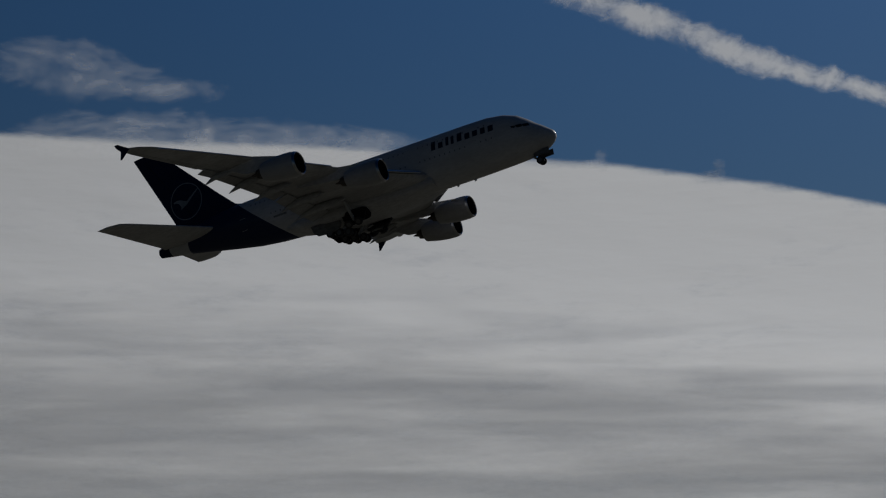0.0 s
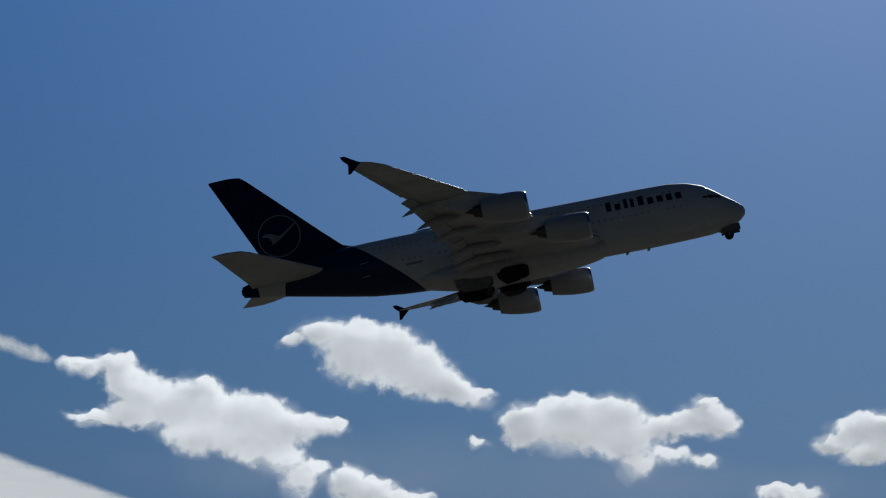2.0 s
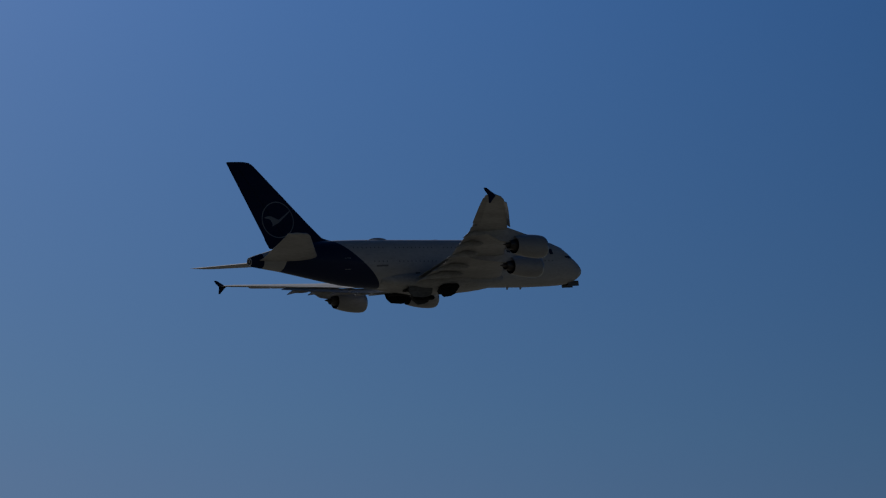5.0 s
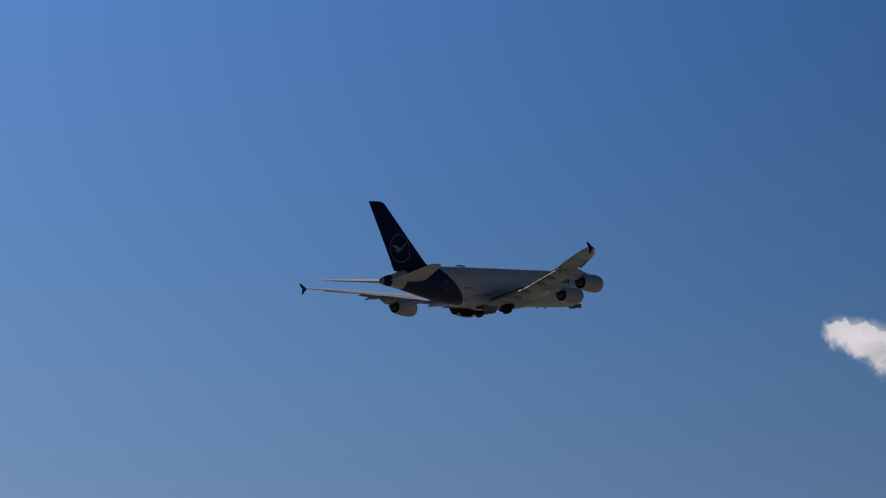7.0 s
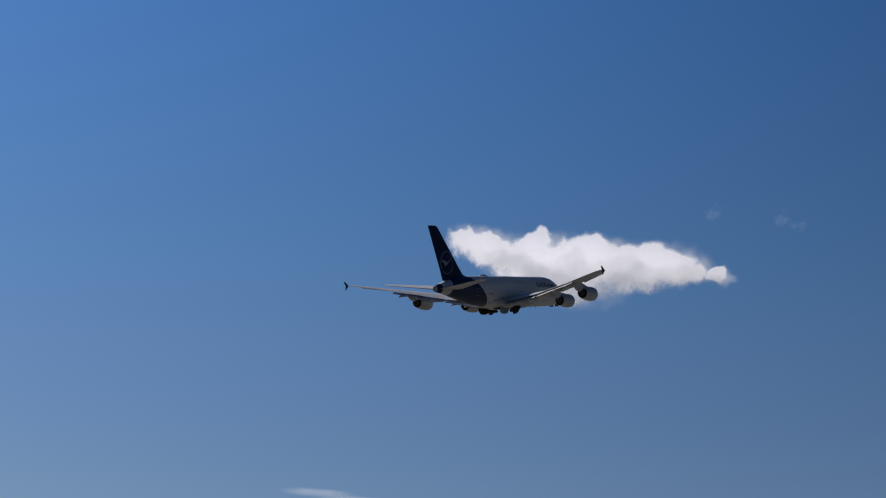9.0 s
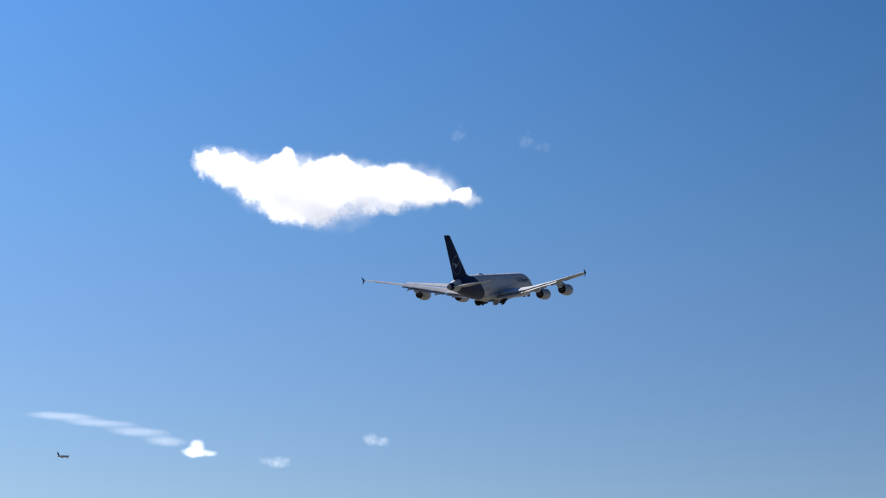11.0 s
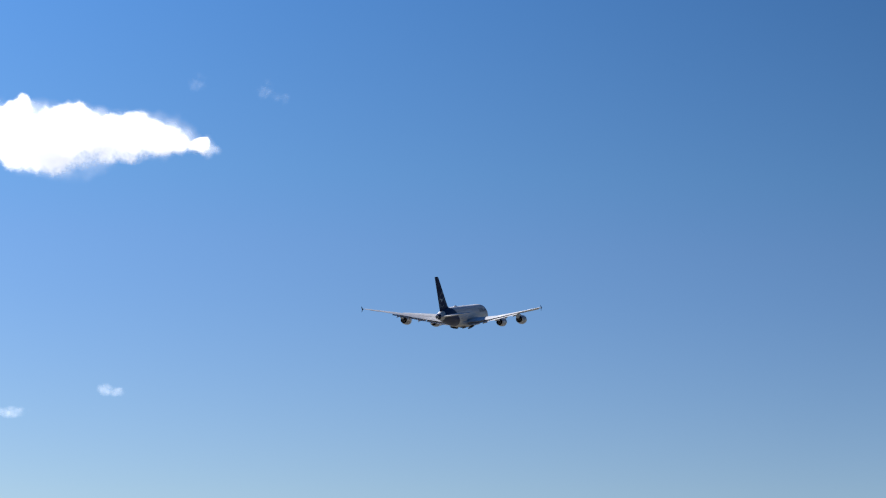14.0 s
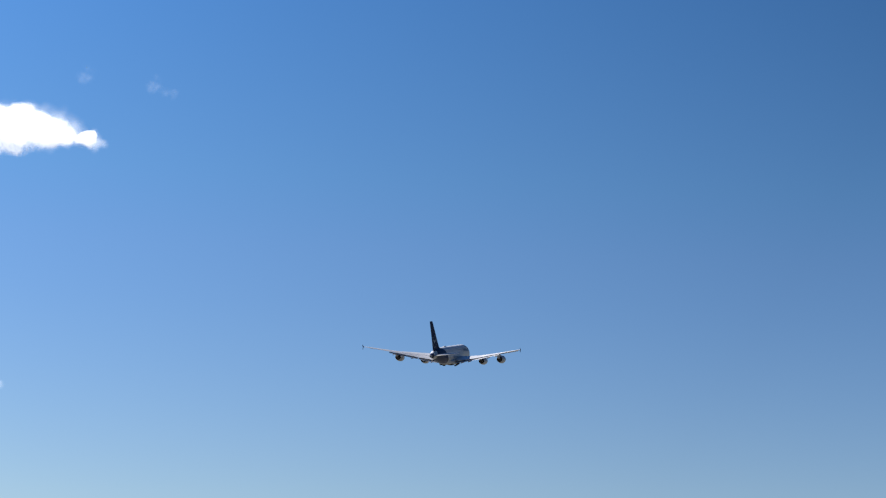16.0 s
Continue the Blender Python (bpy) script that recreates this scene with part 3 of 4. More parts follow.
def build_gear(jet):
    moving = {}
    # nose gear: swings forward and up
    z0 = hull_at(5.0)[1]
    g = pivot("nose_gear", jet, (-4.7, 0, z0 + 0.8), "twin-wheel nose landing gear folding forwards")
    part("strut", rod((0, 0, 0), (0, 0, -2.75), 0.17, 14), M_STRUT, g)
    part("axle", rod((0, -.6, -2.75), (0, .6, -2.75), 0.1), M_STRUT, g)
    part("drag_brace", rod((0.9, 0, -0.2), (0.05, 0, -1.6), 0.09), M_STRUT, g)
    for y in (-.42, .42):
        wheel(g, (0, y, -2.75), 0.63, 0.42)
    moving["nose"] = g
    for side in (1, -1):
        d = part("nose_gear_door", box((2.6, 0.06, 0.95), (-0.1, side * 0.15, -0.45), 0.03), M_DOOR, jet, "grey nose wheel door hanging open")
        d.location = (-1.9, side * 0.7, hull_at(2.8)[1] + 0.25)
    # wing gear: four wheels a side, swings inward
    for side in (1, -1):
        g = pivot("wing_gear", jet, (-33.2, side * 6.0, -2.6), "four-wheel wing landing gear folding inwards")
        part("strut", rod((0, 0, 0), (0, 0, -3.5), 0.26, 14), M_STRUT, g)
        part("side_brace", rod((0, -side * 1.6, 0.0), (0, -side * 0.1, -2.0), 0.12), M_STRUT, g)
        part("bogie_beam", rod((0.95, 0, -3.6), (-0.95, 0, -3.6), 0.2), M_STRUT, g)
        for x in (.85, -.85):
            part("axle", rod((x, -.75, -3.6), (x, .75, -3.6), 0.1), M_STRUT, g)
            for y in (-.55, .55):
                wheel(g, (x, y, -3.6), 0.7, 0.5)
        moving["wing%d" % side] = g
        # body gear: six wheels a side, swings aft
        g = pivot("body_gear", jet, (-34.2, side * 2.4, -4.2), "six-wheel body landing gear folding backwards")
        part("strut", rod((0, 0, 0), (0, 0, -3.0), 0.28, 14), M_STRUT, g)
        part("drag_brace", rod((1.4, 0, 0.1), (0.1, 0, -1.9), 0.12), M_STRUT, g)
        along = Vector((math.cos(radians(34)), 0, math.sin(radians(34))))
        mid = Vector((0, 0, -3.1))
        part("bogie_beam", rod(mid + 1.7 * along, mid - 1.7 * along, 0.2), M_STRUT, g)
        for x in (1.6, 0, -1.6):
            c = mid + x * along
            part("axle", rod(c + Vector((0, -.75, 0)), c + Vector((0, .75, 0)), 0.1), M_STRUT, g)
            for y in (-.55, .55):
                wheel(g, (c.x, y, c.z), 0.7, 0.5)
        moving["body%d" % side] = g
        # doors, hinged at their upper edge
        d = pivot("body_gear_door", jet, (-38.3, side * 3.4, -4.35 + rise(38.3)), "large body gear door hanging open")
        rim = ((2.6, 0.0), (2.5, -1.2), (2.0, -1.75), (0.5, -1.95), (-1.7, -1.75), (-2.4, -1.0), (-2.6, 0.0))
        # near-black panel: shade on the open door is put into its colour
        for name, y, thick, mat in (("panel", 0.0, 0.05, M_DARK), ("outer_skin", side * 0.08, 0.025, M_DOOR)):
            plate = loft([[Vector((x * k, y + t * thick, z * k)) for x, z in rim] for k, t in ((0.98, -1), (1.0, -0.6), (1.0, 0.6), (0.98, 1))])
            part(name, plate, mat, d, smooth=False)
        moving["bdoor%d" % side] = d
        # no opening here: a plate on the belly coloured as the bay's shade
        part("bay_shade_plate", box((4.6, 1.9, 0.3), (-38.3, side * 2.2, -4.82 + rise(38.3)), 0.08), M_DARK, jet, "near-black plate standing for the shade in an open wheel bay")
        # rounded plate, likewise near-black for shade where the wing gear's bay opens
        plate = [(2.0 * math.copysign(abs(math.cos(q)) ** 0.55, math.cos(q)), 1.25 * math.copysign(abs(math.sin(q)) ** 0.55, math.sin(q))) for q in [2 * math.pi * i / 32 for i in range(32)]]
        bay = loft([[Vector((x * k, y * k, z)) for x, y in plate] for k, z in ((0.96, -0.22), (1.0, -0.15), (1.0, 0.2))])
        bmesh.ops.transform(bay, matrix=pose(-32.5, side * 3.6, -4.95 + rise(32), side * 30), verts=bay.verts)
        part("bay_shade_plate", bay, M_DARK, jet)
        # wing gear door: a cut-cornered plate hanging from the rim of its bay
        d = pivot("wing_gear_door", jet, (-32.9, side * 4.15, -4.35), "cut-cornered wing gear door hanging open")
        outline = ((2.1, 0.0), (2.05, -0.35), (1.5, -1.25), (0.6, -1.62), (-0.9, -1.75), (-1.25, -1.5), (-1.95, -0.75), (-2.1, 0.0))
        # this door's panel too carries its shade as a near-black colour
        for name, y, thick, mat in (("panel", 0.0, 0.05, M_DARK), ("inner_skin", -side * 0.08, 0.025, M_DOOR)):
            plate = loft([[Vector((x * k, y + t * thick, z * k)) for x, z in outline] for k, t in ((0.98, -1), (1.0, -0.6), (1.0, 0.6), (0.98, 1))])
            bmesh.ops.recalc_face_normals(plate, faces=plate.faces)
            part(name, plate, mat, d, smooth=False)
        moving["wdoor%d" % side] = d
    return moving


def build_airliner():
    jet = new("airliner")
    jet.empty_display_size = 5
    tagged(jet, "white four-engined double-deck airliner with navy tail, landing gear folding", "airliner")
    build_hull(jet)
    build_glazing(jet)
    build_livery(jet)
    for side in (1, -1):
        build_wing(jet, side)
        build_engine(jet, side, 14.8, 21.6, -3.2, 0.94, 0.05)
        build_engine(jet, side, 25.7, 29.4, -1.8, 0.97, 0.075)
    build_tail(jet)
    return jet, build_gear(jet)


JET, GEAR = build_airliner()


def build_far_jet():
    """A twin-engined airliner far off: nose at its origin."""
    jet = new("distant_airliner")
    tagged(jet, "small dark twin-engined airliner far away, low in the sky", "airliner")
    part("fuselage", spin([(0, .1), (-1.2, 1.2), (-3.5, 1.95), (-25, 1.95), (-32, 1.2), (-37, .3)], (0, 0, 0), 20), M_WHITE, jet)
    part("tail_fin", loft([[Vector((-(a + c * u), t * (1 - abs(2 * u - 1)), z)) for u, t in ((0, 0), (.4, .3), (1, 0), (.4, -.3))] for a, c, z in ((28.5, 7.5, 1.5), (35, 3, 8))]), M_NAVY, jet)
    for side in (1, -1):
        part("wing", loft([section(side * y, a, c, z, .11) for y, a, c, z in ((0, 12, 7, -1), (6, 15.5, 4.2, -.5), (17, 22, 1.6, 1))]), M_WING, jet)
        part("tailplane", loft([section(side * y, a, c, z, .1) for y, a, c, z in ((0, 31.5, 4, .6), (6, 35, 1.6, 1.2))]), M_WING, jet)
        part("engine", spin([(0, .9), (-1.2, 1.1), (-3.5, .75)], (-12.5, side * 5.7, -2), 18), M_NACELLE, jet)
    return jet


FAR = build_far_jet()


# ---- clouds: slices of vapour, thick in the middle of each billow ----
RANGE = 4000.0
UNIT = RANGE / 4544.0


def sheet(bm, layer, w, half, low, high, step, value):
    """One slice, across the line of sight; value(u, v, w) is its thickness."""
    nu, nv = int(2 * half / step) + 1, int((high - low) / step) + 1
    rows = []
    for j in range(nv):
        row = []
        for i in range(nu):
            u, v = -half + i * step, low + j * step
            d = value(u, v, w)
            x = bm.verts.new((u, w, v))
            x[layer] = d
            row.append(x)
        rows.append(row)
    for a, b in zip(rows, rows[1:]):
        for i in range(nu - 1):
            if max(a[i][layer], a[i + 1][layer], b[i][layer], b[i + 1][layer]) > -1.4:
                bm.faces.new((a[i], a[i + 1], b[i + 1], b[i]))
    loose = [v for v in bm.verts if not v.link_faces]
    bmesh.ops.delete(bm, geom=loose, context="VERTS")


def place_sky(ob, az, el, lean=0.0, far=RANGE, yaw=0.0):
    """Local x to the right, y away, z up, seen from the eye."""
    ob.matrix_world = Matrix.Translation(EYE + far * heading(az, el)) @ pose(0, 0, 0, el, lean, az - 90) @ pose(0, 0, 0, 0, 0, yaw)


def ragged(u, v, seed):
    """How far the wind has torn a place sideways and upwards, in metres."""
    p = Vector((u + 700 * seed, v, 311.0 * seed))
    out = Vector((0, 0, 0))
    for size, much in ((75, 10), (32, 9), (15, 6), (9, 3)):
        out += much * noise.noise_vector(p / size)
    return out.x, out.y


def cloud(name, label, az, el, billows, mat=None, depth=34.0, fat=1.01, lean=0.0, soft=False, yaw=0.0, far=RANGE):
    """A heap of billows: crisp above, soft below, with a thin skirt of vapour behind."""
    wide = UNIT / math.cos(radians(yaw))
    spots = [(b[0] * wide, b[1] * UNIT, b[2] * wide * fat, b[3] * UNIT * fat, b[4] if len(b) > 4 else 1.0) for b in billows]

    def value(u, v, w):
        if not soft:
            du, dv = ragged(u, v, az + 0.002 * w)
            u, v = u + du, v + dv
        total = 0.0
        for cu, cv, a, b, strength in spots:
            x, y = (u - cu) / a, (v - cv) / b
            q = 1 - x * x - (y * y if y > 0 else 0.7 * y * y)
            if q > -2.6:
                if not (soft or w):
                    f = max(0.0, min(1.0, (y + 0.5) / 1.1))
                    q *= 0.75 + 0.85 * f * f * (3 - 2 * f)
                total += math.exp(3.0 * (min(1.6, q) - 1.3 * (1 - strength)))
        return math.log(total) / 3.0 - 0.25 * (w / depth) ** 2 if total > 1e-3 else -2.3

    half = max(abs(s[0]) + 1.85 * s[2] for s in spots)
    low, high = min(s[1] - 2.1 * s[3] for s in spots), max(s[1] + 1.85 * s[3] for s in spots)
    ob = new(name)
    ob.empty_display_size = 50
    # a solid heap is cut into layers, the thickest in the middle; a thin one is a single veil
    # the far layer is added only to keep sun off the core
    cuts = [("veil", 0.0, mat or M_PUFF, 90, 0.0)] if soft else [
        ("near_shred", -0.7 * depth, M_SHRED, 100, 0.1), ("core", 0.0, M_CUMULUS, 150, 0.0), ("far_shade_layer", 0.7 * depth, M_BEHIND, 80, -0.25), ("skirt", 1.3 * depth, M_SKIRT, 60, 0.55)]
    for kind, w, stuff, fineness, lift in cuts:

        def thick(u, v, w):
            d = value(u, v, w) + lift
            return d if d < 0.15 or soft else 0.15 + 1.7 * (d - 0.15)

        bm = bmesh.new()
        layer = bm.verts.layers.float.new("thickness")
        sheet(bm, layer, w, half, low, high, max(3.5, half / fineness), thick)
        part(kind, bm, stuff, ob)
    place_sky(ob, az, el, lean, far, yaw)
    return tagged(ob, label, "cloud", group="clouds in the sky")


def build_clouds():
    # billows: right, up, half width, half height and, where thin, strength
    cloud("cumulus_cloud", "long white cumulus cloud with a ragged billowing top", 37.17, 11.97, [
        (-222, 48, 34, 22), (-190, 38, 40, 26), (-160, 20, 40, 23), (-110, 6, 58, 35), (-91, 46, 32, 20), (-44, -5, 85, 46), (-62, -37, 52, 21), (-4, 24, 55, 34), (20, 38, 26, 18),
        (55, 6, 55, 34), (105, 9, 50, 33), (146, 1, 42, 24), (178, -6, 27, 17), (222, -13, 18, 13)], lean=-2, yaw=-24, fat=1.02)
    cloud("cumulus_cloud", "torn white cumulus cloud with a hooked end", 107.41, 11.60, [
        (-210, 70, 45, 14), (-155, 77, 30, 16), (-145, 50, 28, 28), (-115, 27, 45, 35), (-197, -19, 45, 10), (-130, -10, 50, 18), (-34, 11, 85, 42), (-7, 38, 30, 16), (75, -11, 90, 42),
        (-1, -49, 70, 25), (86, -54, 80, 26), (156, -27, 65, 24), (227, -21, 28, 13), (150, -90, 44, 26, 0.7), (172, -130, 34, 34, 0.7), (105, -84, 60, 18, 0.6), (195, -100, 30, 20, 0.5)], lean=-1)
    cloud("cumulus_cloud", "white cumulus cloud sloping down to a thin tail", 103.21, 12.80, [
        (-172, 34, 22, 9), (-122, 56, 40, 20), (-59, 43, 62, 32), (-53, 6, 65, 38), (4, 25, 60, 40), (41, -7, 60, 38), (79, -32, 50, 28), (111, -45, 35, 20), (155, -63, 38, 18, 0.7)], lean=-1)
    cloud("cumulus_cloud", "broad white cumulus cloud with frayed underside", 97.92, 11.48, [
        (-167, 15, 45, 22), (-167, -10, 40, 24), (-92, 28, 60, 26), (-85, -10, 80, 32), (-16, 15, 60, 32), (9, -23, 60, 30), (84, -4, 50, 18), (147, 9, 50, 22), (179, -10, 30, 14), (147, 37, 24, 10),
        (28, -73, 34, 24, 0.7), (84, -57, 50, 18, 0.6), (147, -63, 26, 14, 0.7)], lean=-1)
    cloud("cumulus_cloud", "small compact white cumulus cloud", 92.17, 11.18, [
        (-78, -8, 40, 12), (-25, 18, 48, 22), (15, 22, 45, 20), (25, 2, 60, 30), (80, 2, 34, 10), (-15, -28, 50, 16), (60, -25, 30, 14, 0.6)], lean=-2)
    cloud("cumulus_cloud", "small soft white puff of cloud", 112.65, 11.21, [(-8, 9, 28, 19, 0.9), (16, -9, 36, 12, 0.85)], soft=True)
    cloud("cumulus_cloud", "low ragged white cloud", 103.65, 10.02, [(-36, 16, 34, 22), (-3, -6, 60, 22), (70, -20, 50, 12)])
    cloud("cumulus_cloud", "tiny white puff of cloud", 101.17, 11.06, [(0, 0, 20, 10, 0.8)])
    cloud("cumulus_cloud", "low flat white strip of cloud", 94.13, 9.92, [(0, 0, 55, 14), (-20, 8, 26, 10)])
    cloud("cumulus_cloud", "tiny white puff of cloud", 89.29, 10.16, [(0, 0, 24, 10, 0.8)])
    cloud("cumulus_cloud", "flat low white cloud", 82.72, 10.23, [(-40, 0, 60, 8, 0.9), (30, 0, 70, 10, 0.95)], M_TRAIL, soft=True)
    cloud("cumulus_cloud", "small pointed white puff of cloud", 39.99, 6.05, [(0, 5, 17, 14, 0.95), (-4, -5, 26, 9, 0.9), (24, -6, 20, 7, 0.75)], soft=True)
    cloud("cumulus_cloud", "faint small white puff of cloud", 36.01, 6.41, [(-10, 3, 15, 11, 0.95), (14, -1, 20, 9, 0.85)], M_FAINT, soft=True)
    cloud("cumulus_cloud", "faint flat white puff of cloud", 38.17, 5.86, [(0, 0, 42, 11, 0.8)], M_FAINT, soft=True)
    cloud("trail_cloud", "faint old vapour trail", 41.48, 6.39, [(-120, 20, 70, 7), (-50, 11, 70, 7), (15, -1, 60, 8), (65, -15, 40, 9)], M_LINE, soft=True)
    cloud("wisp_cloud", "barely visible wisp of cloud", 34.38, 13.39, [(0, 0, 30, 22)], M_WISP, soft=True)
    cloud("wisp_cloud", "barely visible wisp of cloud", 32.82, 13.31, [(0, 0, 26, 24), (30, -20, 20, 16)], M_WISP, soft=True)
    cloud("haze_cloud", "pale hazy air low down among the small clouds", 102.5, 10.55, [(0, 0, 330, 75), (-330, -10, 260, 60, 0.9), (330, -15, 300, 65), (640, -30, 300, 50, 0.9)], M_HAZE, soft=True, far=4400.0)
    cloud("haze_cloud", "faint pale veil of high cloud", 80.6, 12.45, [(30, 10, 190, 60), (-170, -30, 260, 80), (220, -50, 240, 45, 0.8)], M_HAZE, soft=True)
    cloud("cirrus_cloud", "thin feathery cirrus cloud", 133.42, 14.23, [(-60, 40, 130, 30), (0, 0, 170, 45), (130, -20, 130, 25)], M_CIRRUS, soft=True)
    cloud("cirrus_cloud", "thin feathery cirrus cloud", 125.22, 12.88, [(-330, 0, 320, 40), (-560, 14, 260, 50), (-100, -4, 140, 26)], M_CIRRUS, soft=True)
    for az, el, tall in ((121.62, 12.49, 22), (118.94, 12.22, 24), (130.57, 12.95, 26)):
        cloud("wisp_cloud", "small upright shred of vapour on the cloud bank", az, el, [(0, 0, 16, tall), (-18, -8, 30, 10)], M_CIRRUS, soft=True)


build_clouds()


def bank_edge(az):
    return between([(104, 7.6), (107.2, 9.18), (108.9, 9.67), (111.7, 10.52), (115, 11.42), (117.1, 11.89), (121, 12.45), (125, 12.7), (128, 12.85), (135, 12.9), (142, 12.7)], az - 0.15)[1] - 0.08


def build_bank():
    """A wide curtain of layered cloud behind the small ones; the layers beyond it shade its foot in bands."""
    ob = new("cloud_bank")
    ob.empty_display_size = 50
    for kind, mat, far in (("front_sheet", M_BANK, 4650.0), ("shading_band", M_BAND, 4760.0)):
        bm = bmesh.new()
        layer = bm.verts.layers.float.new("thickness")
        rows = []
        for j in range(70):
            row = []
            for i in range(220):
                az, el = 104 + 38 * i / 219, 1.0 + 13.6 * j / 69
                v = bm.verts.new(far * heading(az, el) + EYE)
                d = bank_edge(az) - el
                if mat is M_BAND:
                    v[layer] = max(-1.0, min(1.3, -0.85 + 0.5 * (d - 0.4)))
                else:
                    v[layer] = max(-1.0, min(0.8, d * 6.0) - 0.04 * max(0.0, d - 1.5)) if d > -1 else -1.0
                row.append(v)
            rows.append(row)
        for a, b in zip(rows, rows[1:]):
            for i in range(219):
                if max(a[i][layer], b[i][layer], a[i + 1][layer], b[i + 1][layer]) > -0.95:
                    bm.faces.new((a[i], a[i + 1], b[i + 1], b[i]))
        bmesh.ops.delete(bm, geom=[v for v in bm.verts if not v.link_faces], context="VERTS")
        part(kind, bm, mat, ob)
    tagged(ob, "wide grey-white bank of layered cloud with a curved upper edge", "cloud")


build_bank()


def build_trail(points, label, width, far=4400.0):
    """An old vapour trail: a frayed ribbon along bearings and elevations, with the half width at each."""
    bm = bmesh.new()
    layer = bm.verts.layers.float.new("thickness")
    rows = []
    n = 160
    for i in range(n + 1):
        f = i / n * (len(points) - 1)
        k = min(int(f), len(points) - 2)
        p0, p1, p2, p3 = (points[max(0, min(len(points) - 1, k + d))] for d in (-1, 0, 1, 2))
        t = f - k
        az, el, hw = (0.5 * (2 * b + (c - a) * t + (2 * a - 5 * b + 4 * c - d) * t * t + (3 * b - a - 3 * c + d) * t ** 3) for a, b, c, d in zip(p0, p1, p2, p3))
        row = []
        for j in range(13):
            q = -1 + j / 6
            v = bm.verts.new(far * heading(az - 0.4 * q * hw, el + 1.75 * q * hw * width) + EYE)
            ends = min(1.0, 1.6 * min(f, len(points) - 1 - f))
            v[layer] = 0.95 - (2.7 * abs(q)) ** 1.5 * (1.0 if q > 0 else 0.85) - 1.5 * (1 - ends)
            row.append(v)
        rows.append(row)
    for a, b in zip(rows, rows[1:]):
        for i in range(12):
            bm.faces.new((a[i], a[i + 1], b[i + 1], b[i]))
    ob = part("vapour_trail", bm, M_TRAIL)
    tagged(ob, label, "vapour trail", group="vapour trails")


build_trail([(133.6, 18.5, .3), (129.9, 17.73, .34), (126.0, 16.97, .42), (122.7, 16.33, .48), (120.1, 15.46, .5), (118.4, 14.76, .42), (116.2, 14.12, .36), (114.9, 13.72, .33), (113.1, 13.31, .25)], "long old vapour trail frayed by the wind", 1.0)
build_trail([(113.25, 13.24, .2), (112.1, 12.92, .28), (111.3, 12.7, .24), (110.7, 12.5, .15)], "short end piece of an old vapour trail", 1.0)
build_trail([(129.2, 18.45, .2), (127.6, 18.07, .26), (126.3, 17.72, .16)], "short thin shred of a vapour trail", 1.0)

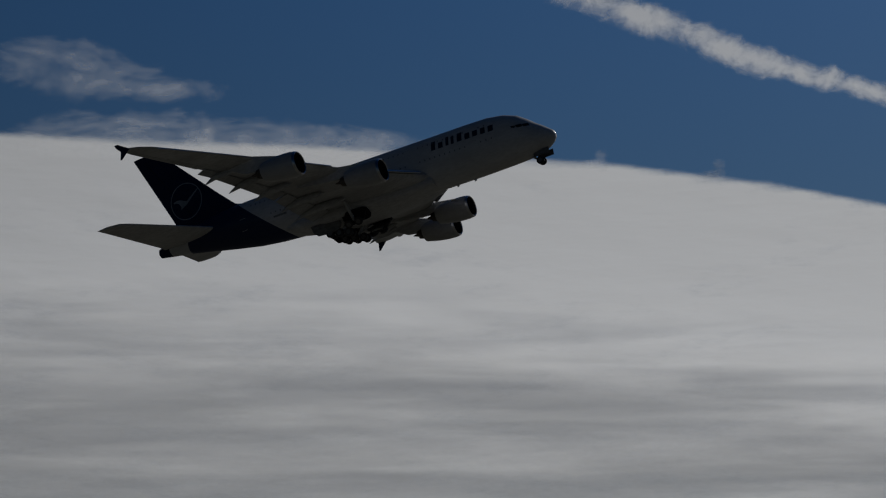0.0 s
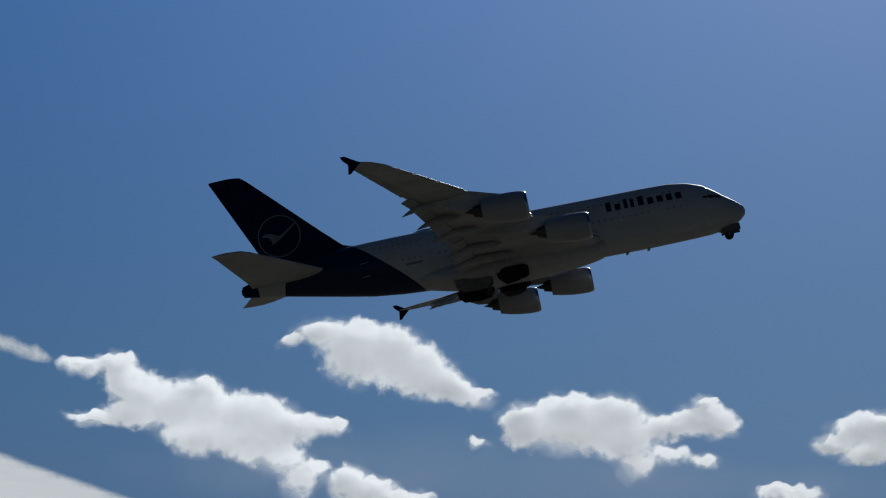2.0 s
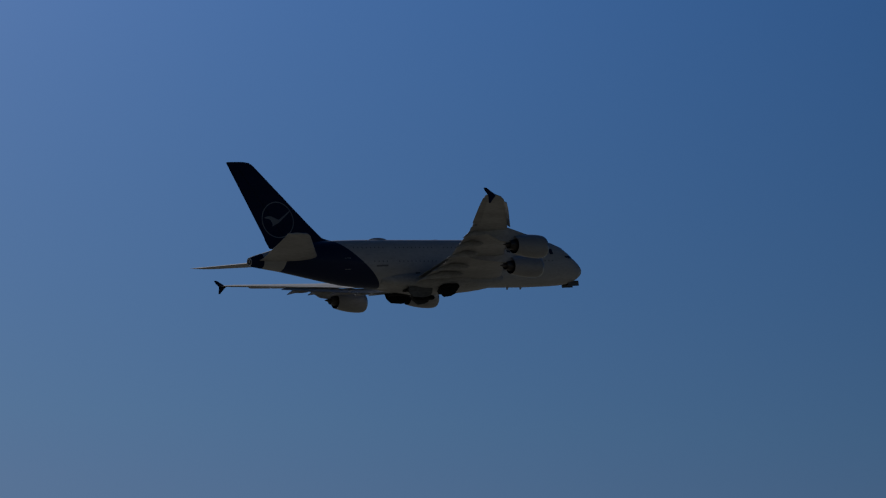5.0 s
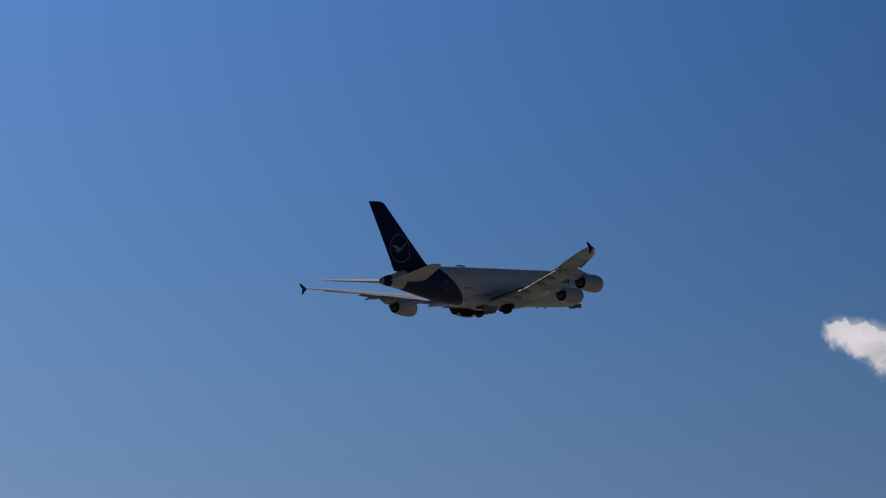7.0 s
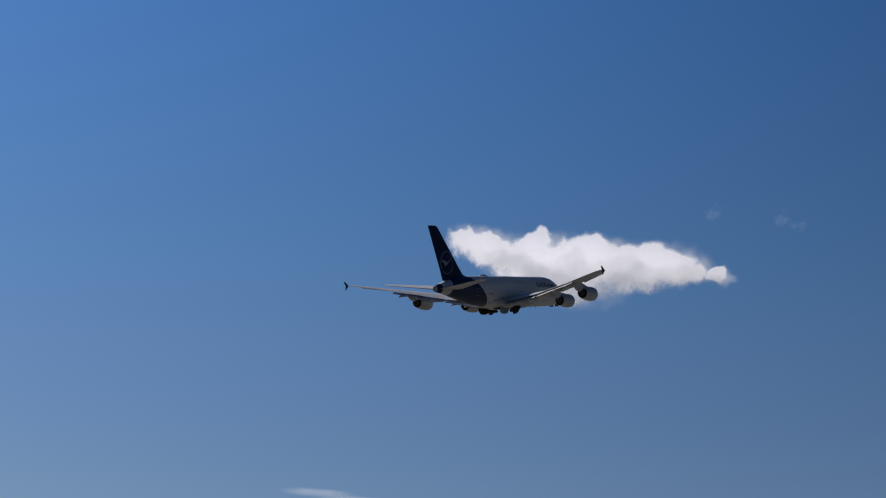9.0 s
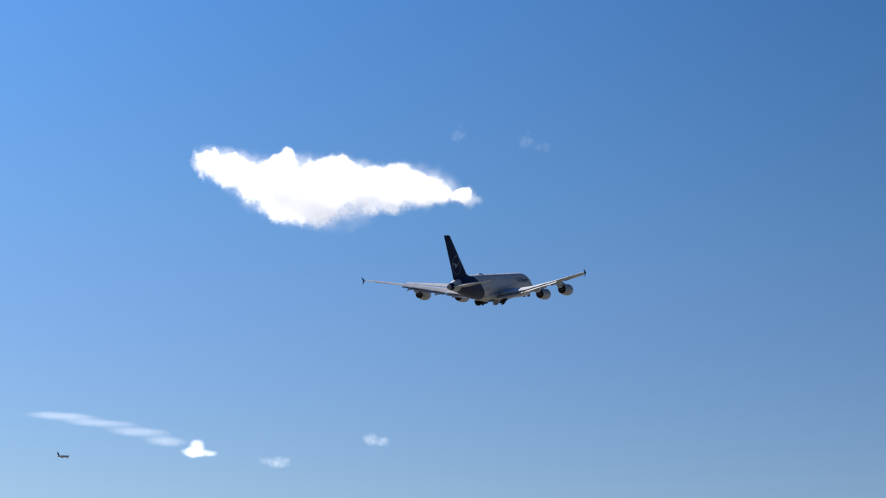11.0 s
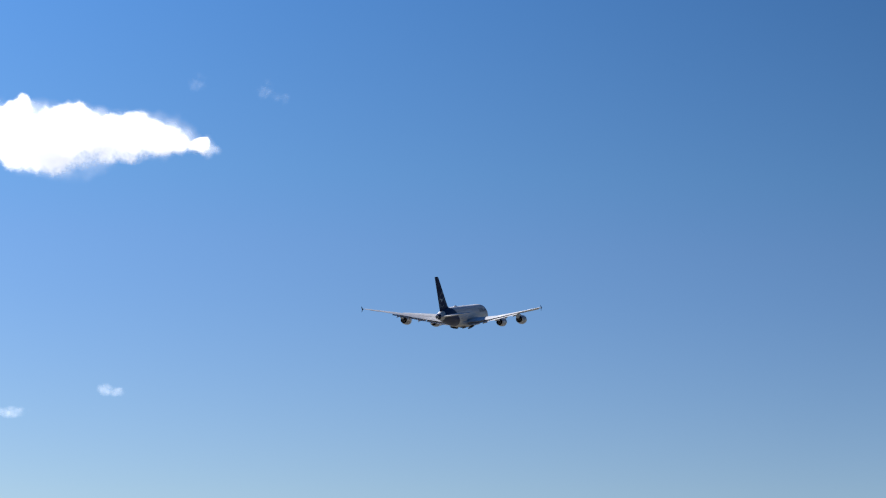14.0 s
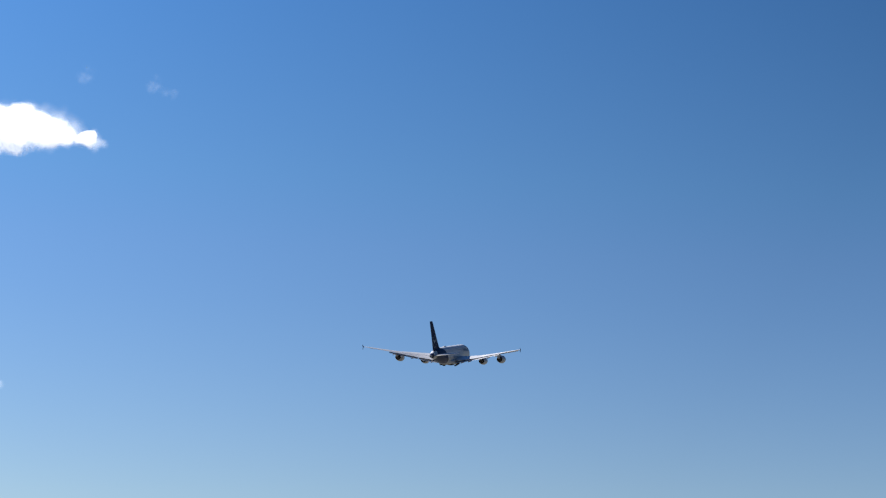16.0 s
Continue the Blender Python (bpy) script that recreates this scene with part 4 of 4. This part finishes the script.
# ---- movement ----
FLIGHT = [
    (0, -202.7, 314.8, 88.4, 8.38, 13.18, -0.11),
    (0.5, -159.9, 321.7, 91.6, 8.19, 12.90, 0.05),
    (1, -117.1, 328.5, 95.0, 8.03, 12.67, 0.18),
    (1.5, -74.2, 335.3, 98.3, 7.95, 12.54, 0.35),
    (2, -31.3, 342.0, 101.5, 7.95, 12.44, 0.56),
    (2.5, 11.7, 348.8, 104.7, 8.07, 12.39, 0.76),
    (3, 54.6, 355.5, 107.8, 8.27, 12.34, 0.77),
    (3.5, 97.5, 362.4, 110.9, 8.43, 12.30, 0.63),
    (4, 140.4, 369.2, 114.1, 8.59, 12.19, 0.41),
    (4.5, 183.3, 376.0, 117.5, 8.77, 12.06, 0.19),
    (4.7, 200.5, 378.8, 118.9, 8.83, 12.02, 0.11),
    (6.8, 380.6, 408.6, 133.3, 9.42, 11.96, -0.21),
    (7, 397.7, 411.5, 134.5, 9.50, 11.99, -0.22),
    (7.5, 440.3, 418.8, 137.4, 9.69, 12.06, -0.24),
    (8, 482.8, 426.2, 140.0, 9.91, 12.14, -0.24),
    (8.5, 525.3, 433.7, 142.6, 10.13, 12.22, -0.22),
    (9, 567.6, 441.3, 145.1, 10.30, 12.25, -0.20),
    (9.5, 609.9, 449.0, 147.5, 10.48, 12.22, -0.16),
    (9.7, 626.8, 452.1, 148.5, 10.55, 12.21, -0.14),
    (11.8, 803.6, 485.3, 157.6, 11.15, 11.92, 0.54),
    (12, 820.4, 488.5, 158.4, 11.17, 11.87, 0.57),
    (12.5, 862.6, 496.2, 160.2, 11.24, 11.75, 0.61),
    (13, 904.9, 503.9, 161.9, 11.31, 11.63, 0.60),
    (13.5, 947.2, 511.5, 163.6, 11.37, 11.50, 0.57),
    (14, 989.3, 519.4, 165.4, 11.40, 11.37, 0.55),
    (14.5, 1031.5, 527.3, 167.2, 11.42, 11.26, 0.55),
    (15, 1073.6, 535.3, 169.0, 11.43, 11.17, 0.56),
    (15.5, 1115.8, 543.2, 170.8, 11.45, 11.13, 0.56),
    (16, 1157.9, 551.2, 172.6, 11.49, 11.10, 0.56),
]


def motions():
    walk(JET, [(t, pose(x, y, z + EYE.z, bank, -pitch, head)) for t, x, y, z, head, pitch, bank in FLIGHT])
    n = GEAR["nose"].location
    walk(GEAR["nose"], [(t, pose(n.x, n.y, n.z, 0, -a, 0)) for t, a in ((0, 52), (1.5, 58), (3.0, 66), (4.5, 80), (7.0, 96), (16, 96))])
    for side in (1, -1):
        p = GEAR["wing%d" % side].location
        walk(GEAR["wing%d" % side], [(t, pose(p.x, p.y, p.z, -side * a, 0, 0)) for t, a in ((0, 40), (1.0, 62), (2.0, 78), (4.5, 88), (7.0, 92), (16, 92))])
        p = GEAR["body%d" % side].location
        walk(GEAR["body%d" % side], [(t, pose(p.x, p.y, p.z + r, 0, a, 0)) for t, a, r in ((0, 46, 0.2), (0.5, 56, 0.2), (1.0, 68, .4), (1.5, 80, .6), (2.5, 88, 1.2), (4.5, 90, 1.6), (16, 90, 1.6))])
        p = GEAR["bdoor%d" % side].location
        walk(GEAR["bdoor%d" % side], [(t, pose(p.x, p.y, p.z, -side * a, 0, 0)) for t, a in ((0, 10), (9.5, 10), (12.5, 25), (14.5, 70), (16, 88))])
        p = GEAR["wdoor%d" % side].location
        walk(GEAR["wdoor%d" % side], [(t, pose(p.x, p.y, p.z, -side * a, 0, 0)) for t, a in ((0, 14), (9.5, 14), (12.0, 40), (13.5, 80), (14.5, 92), (16, 92))])
    a, b = EYE + 4750 * heading(43.2, 5.45), EYE + 4750 * heading(42.75, 5.78)
    walk(FAR, [(t, Matrix.Translation(a + (b - a) * t / 12) @ pose(0, 0, 0, 0, -6, 8)) for t in (0, 12, 16)])


motions()
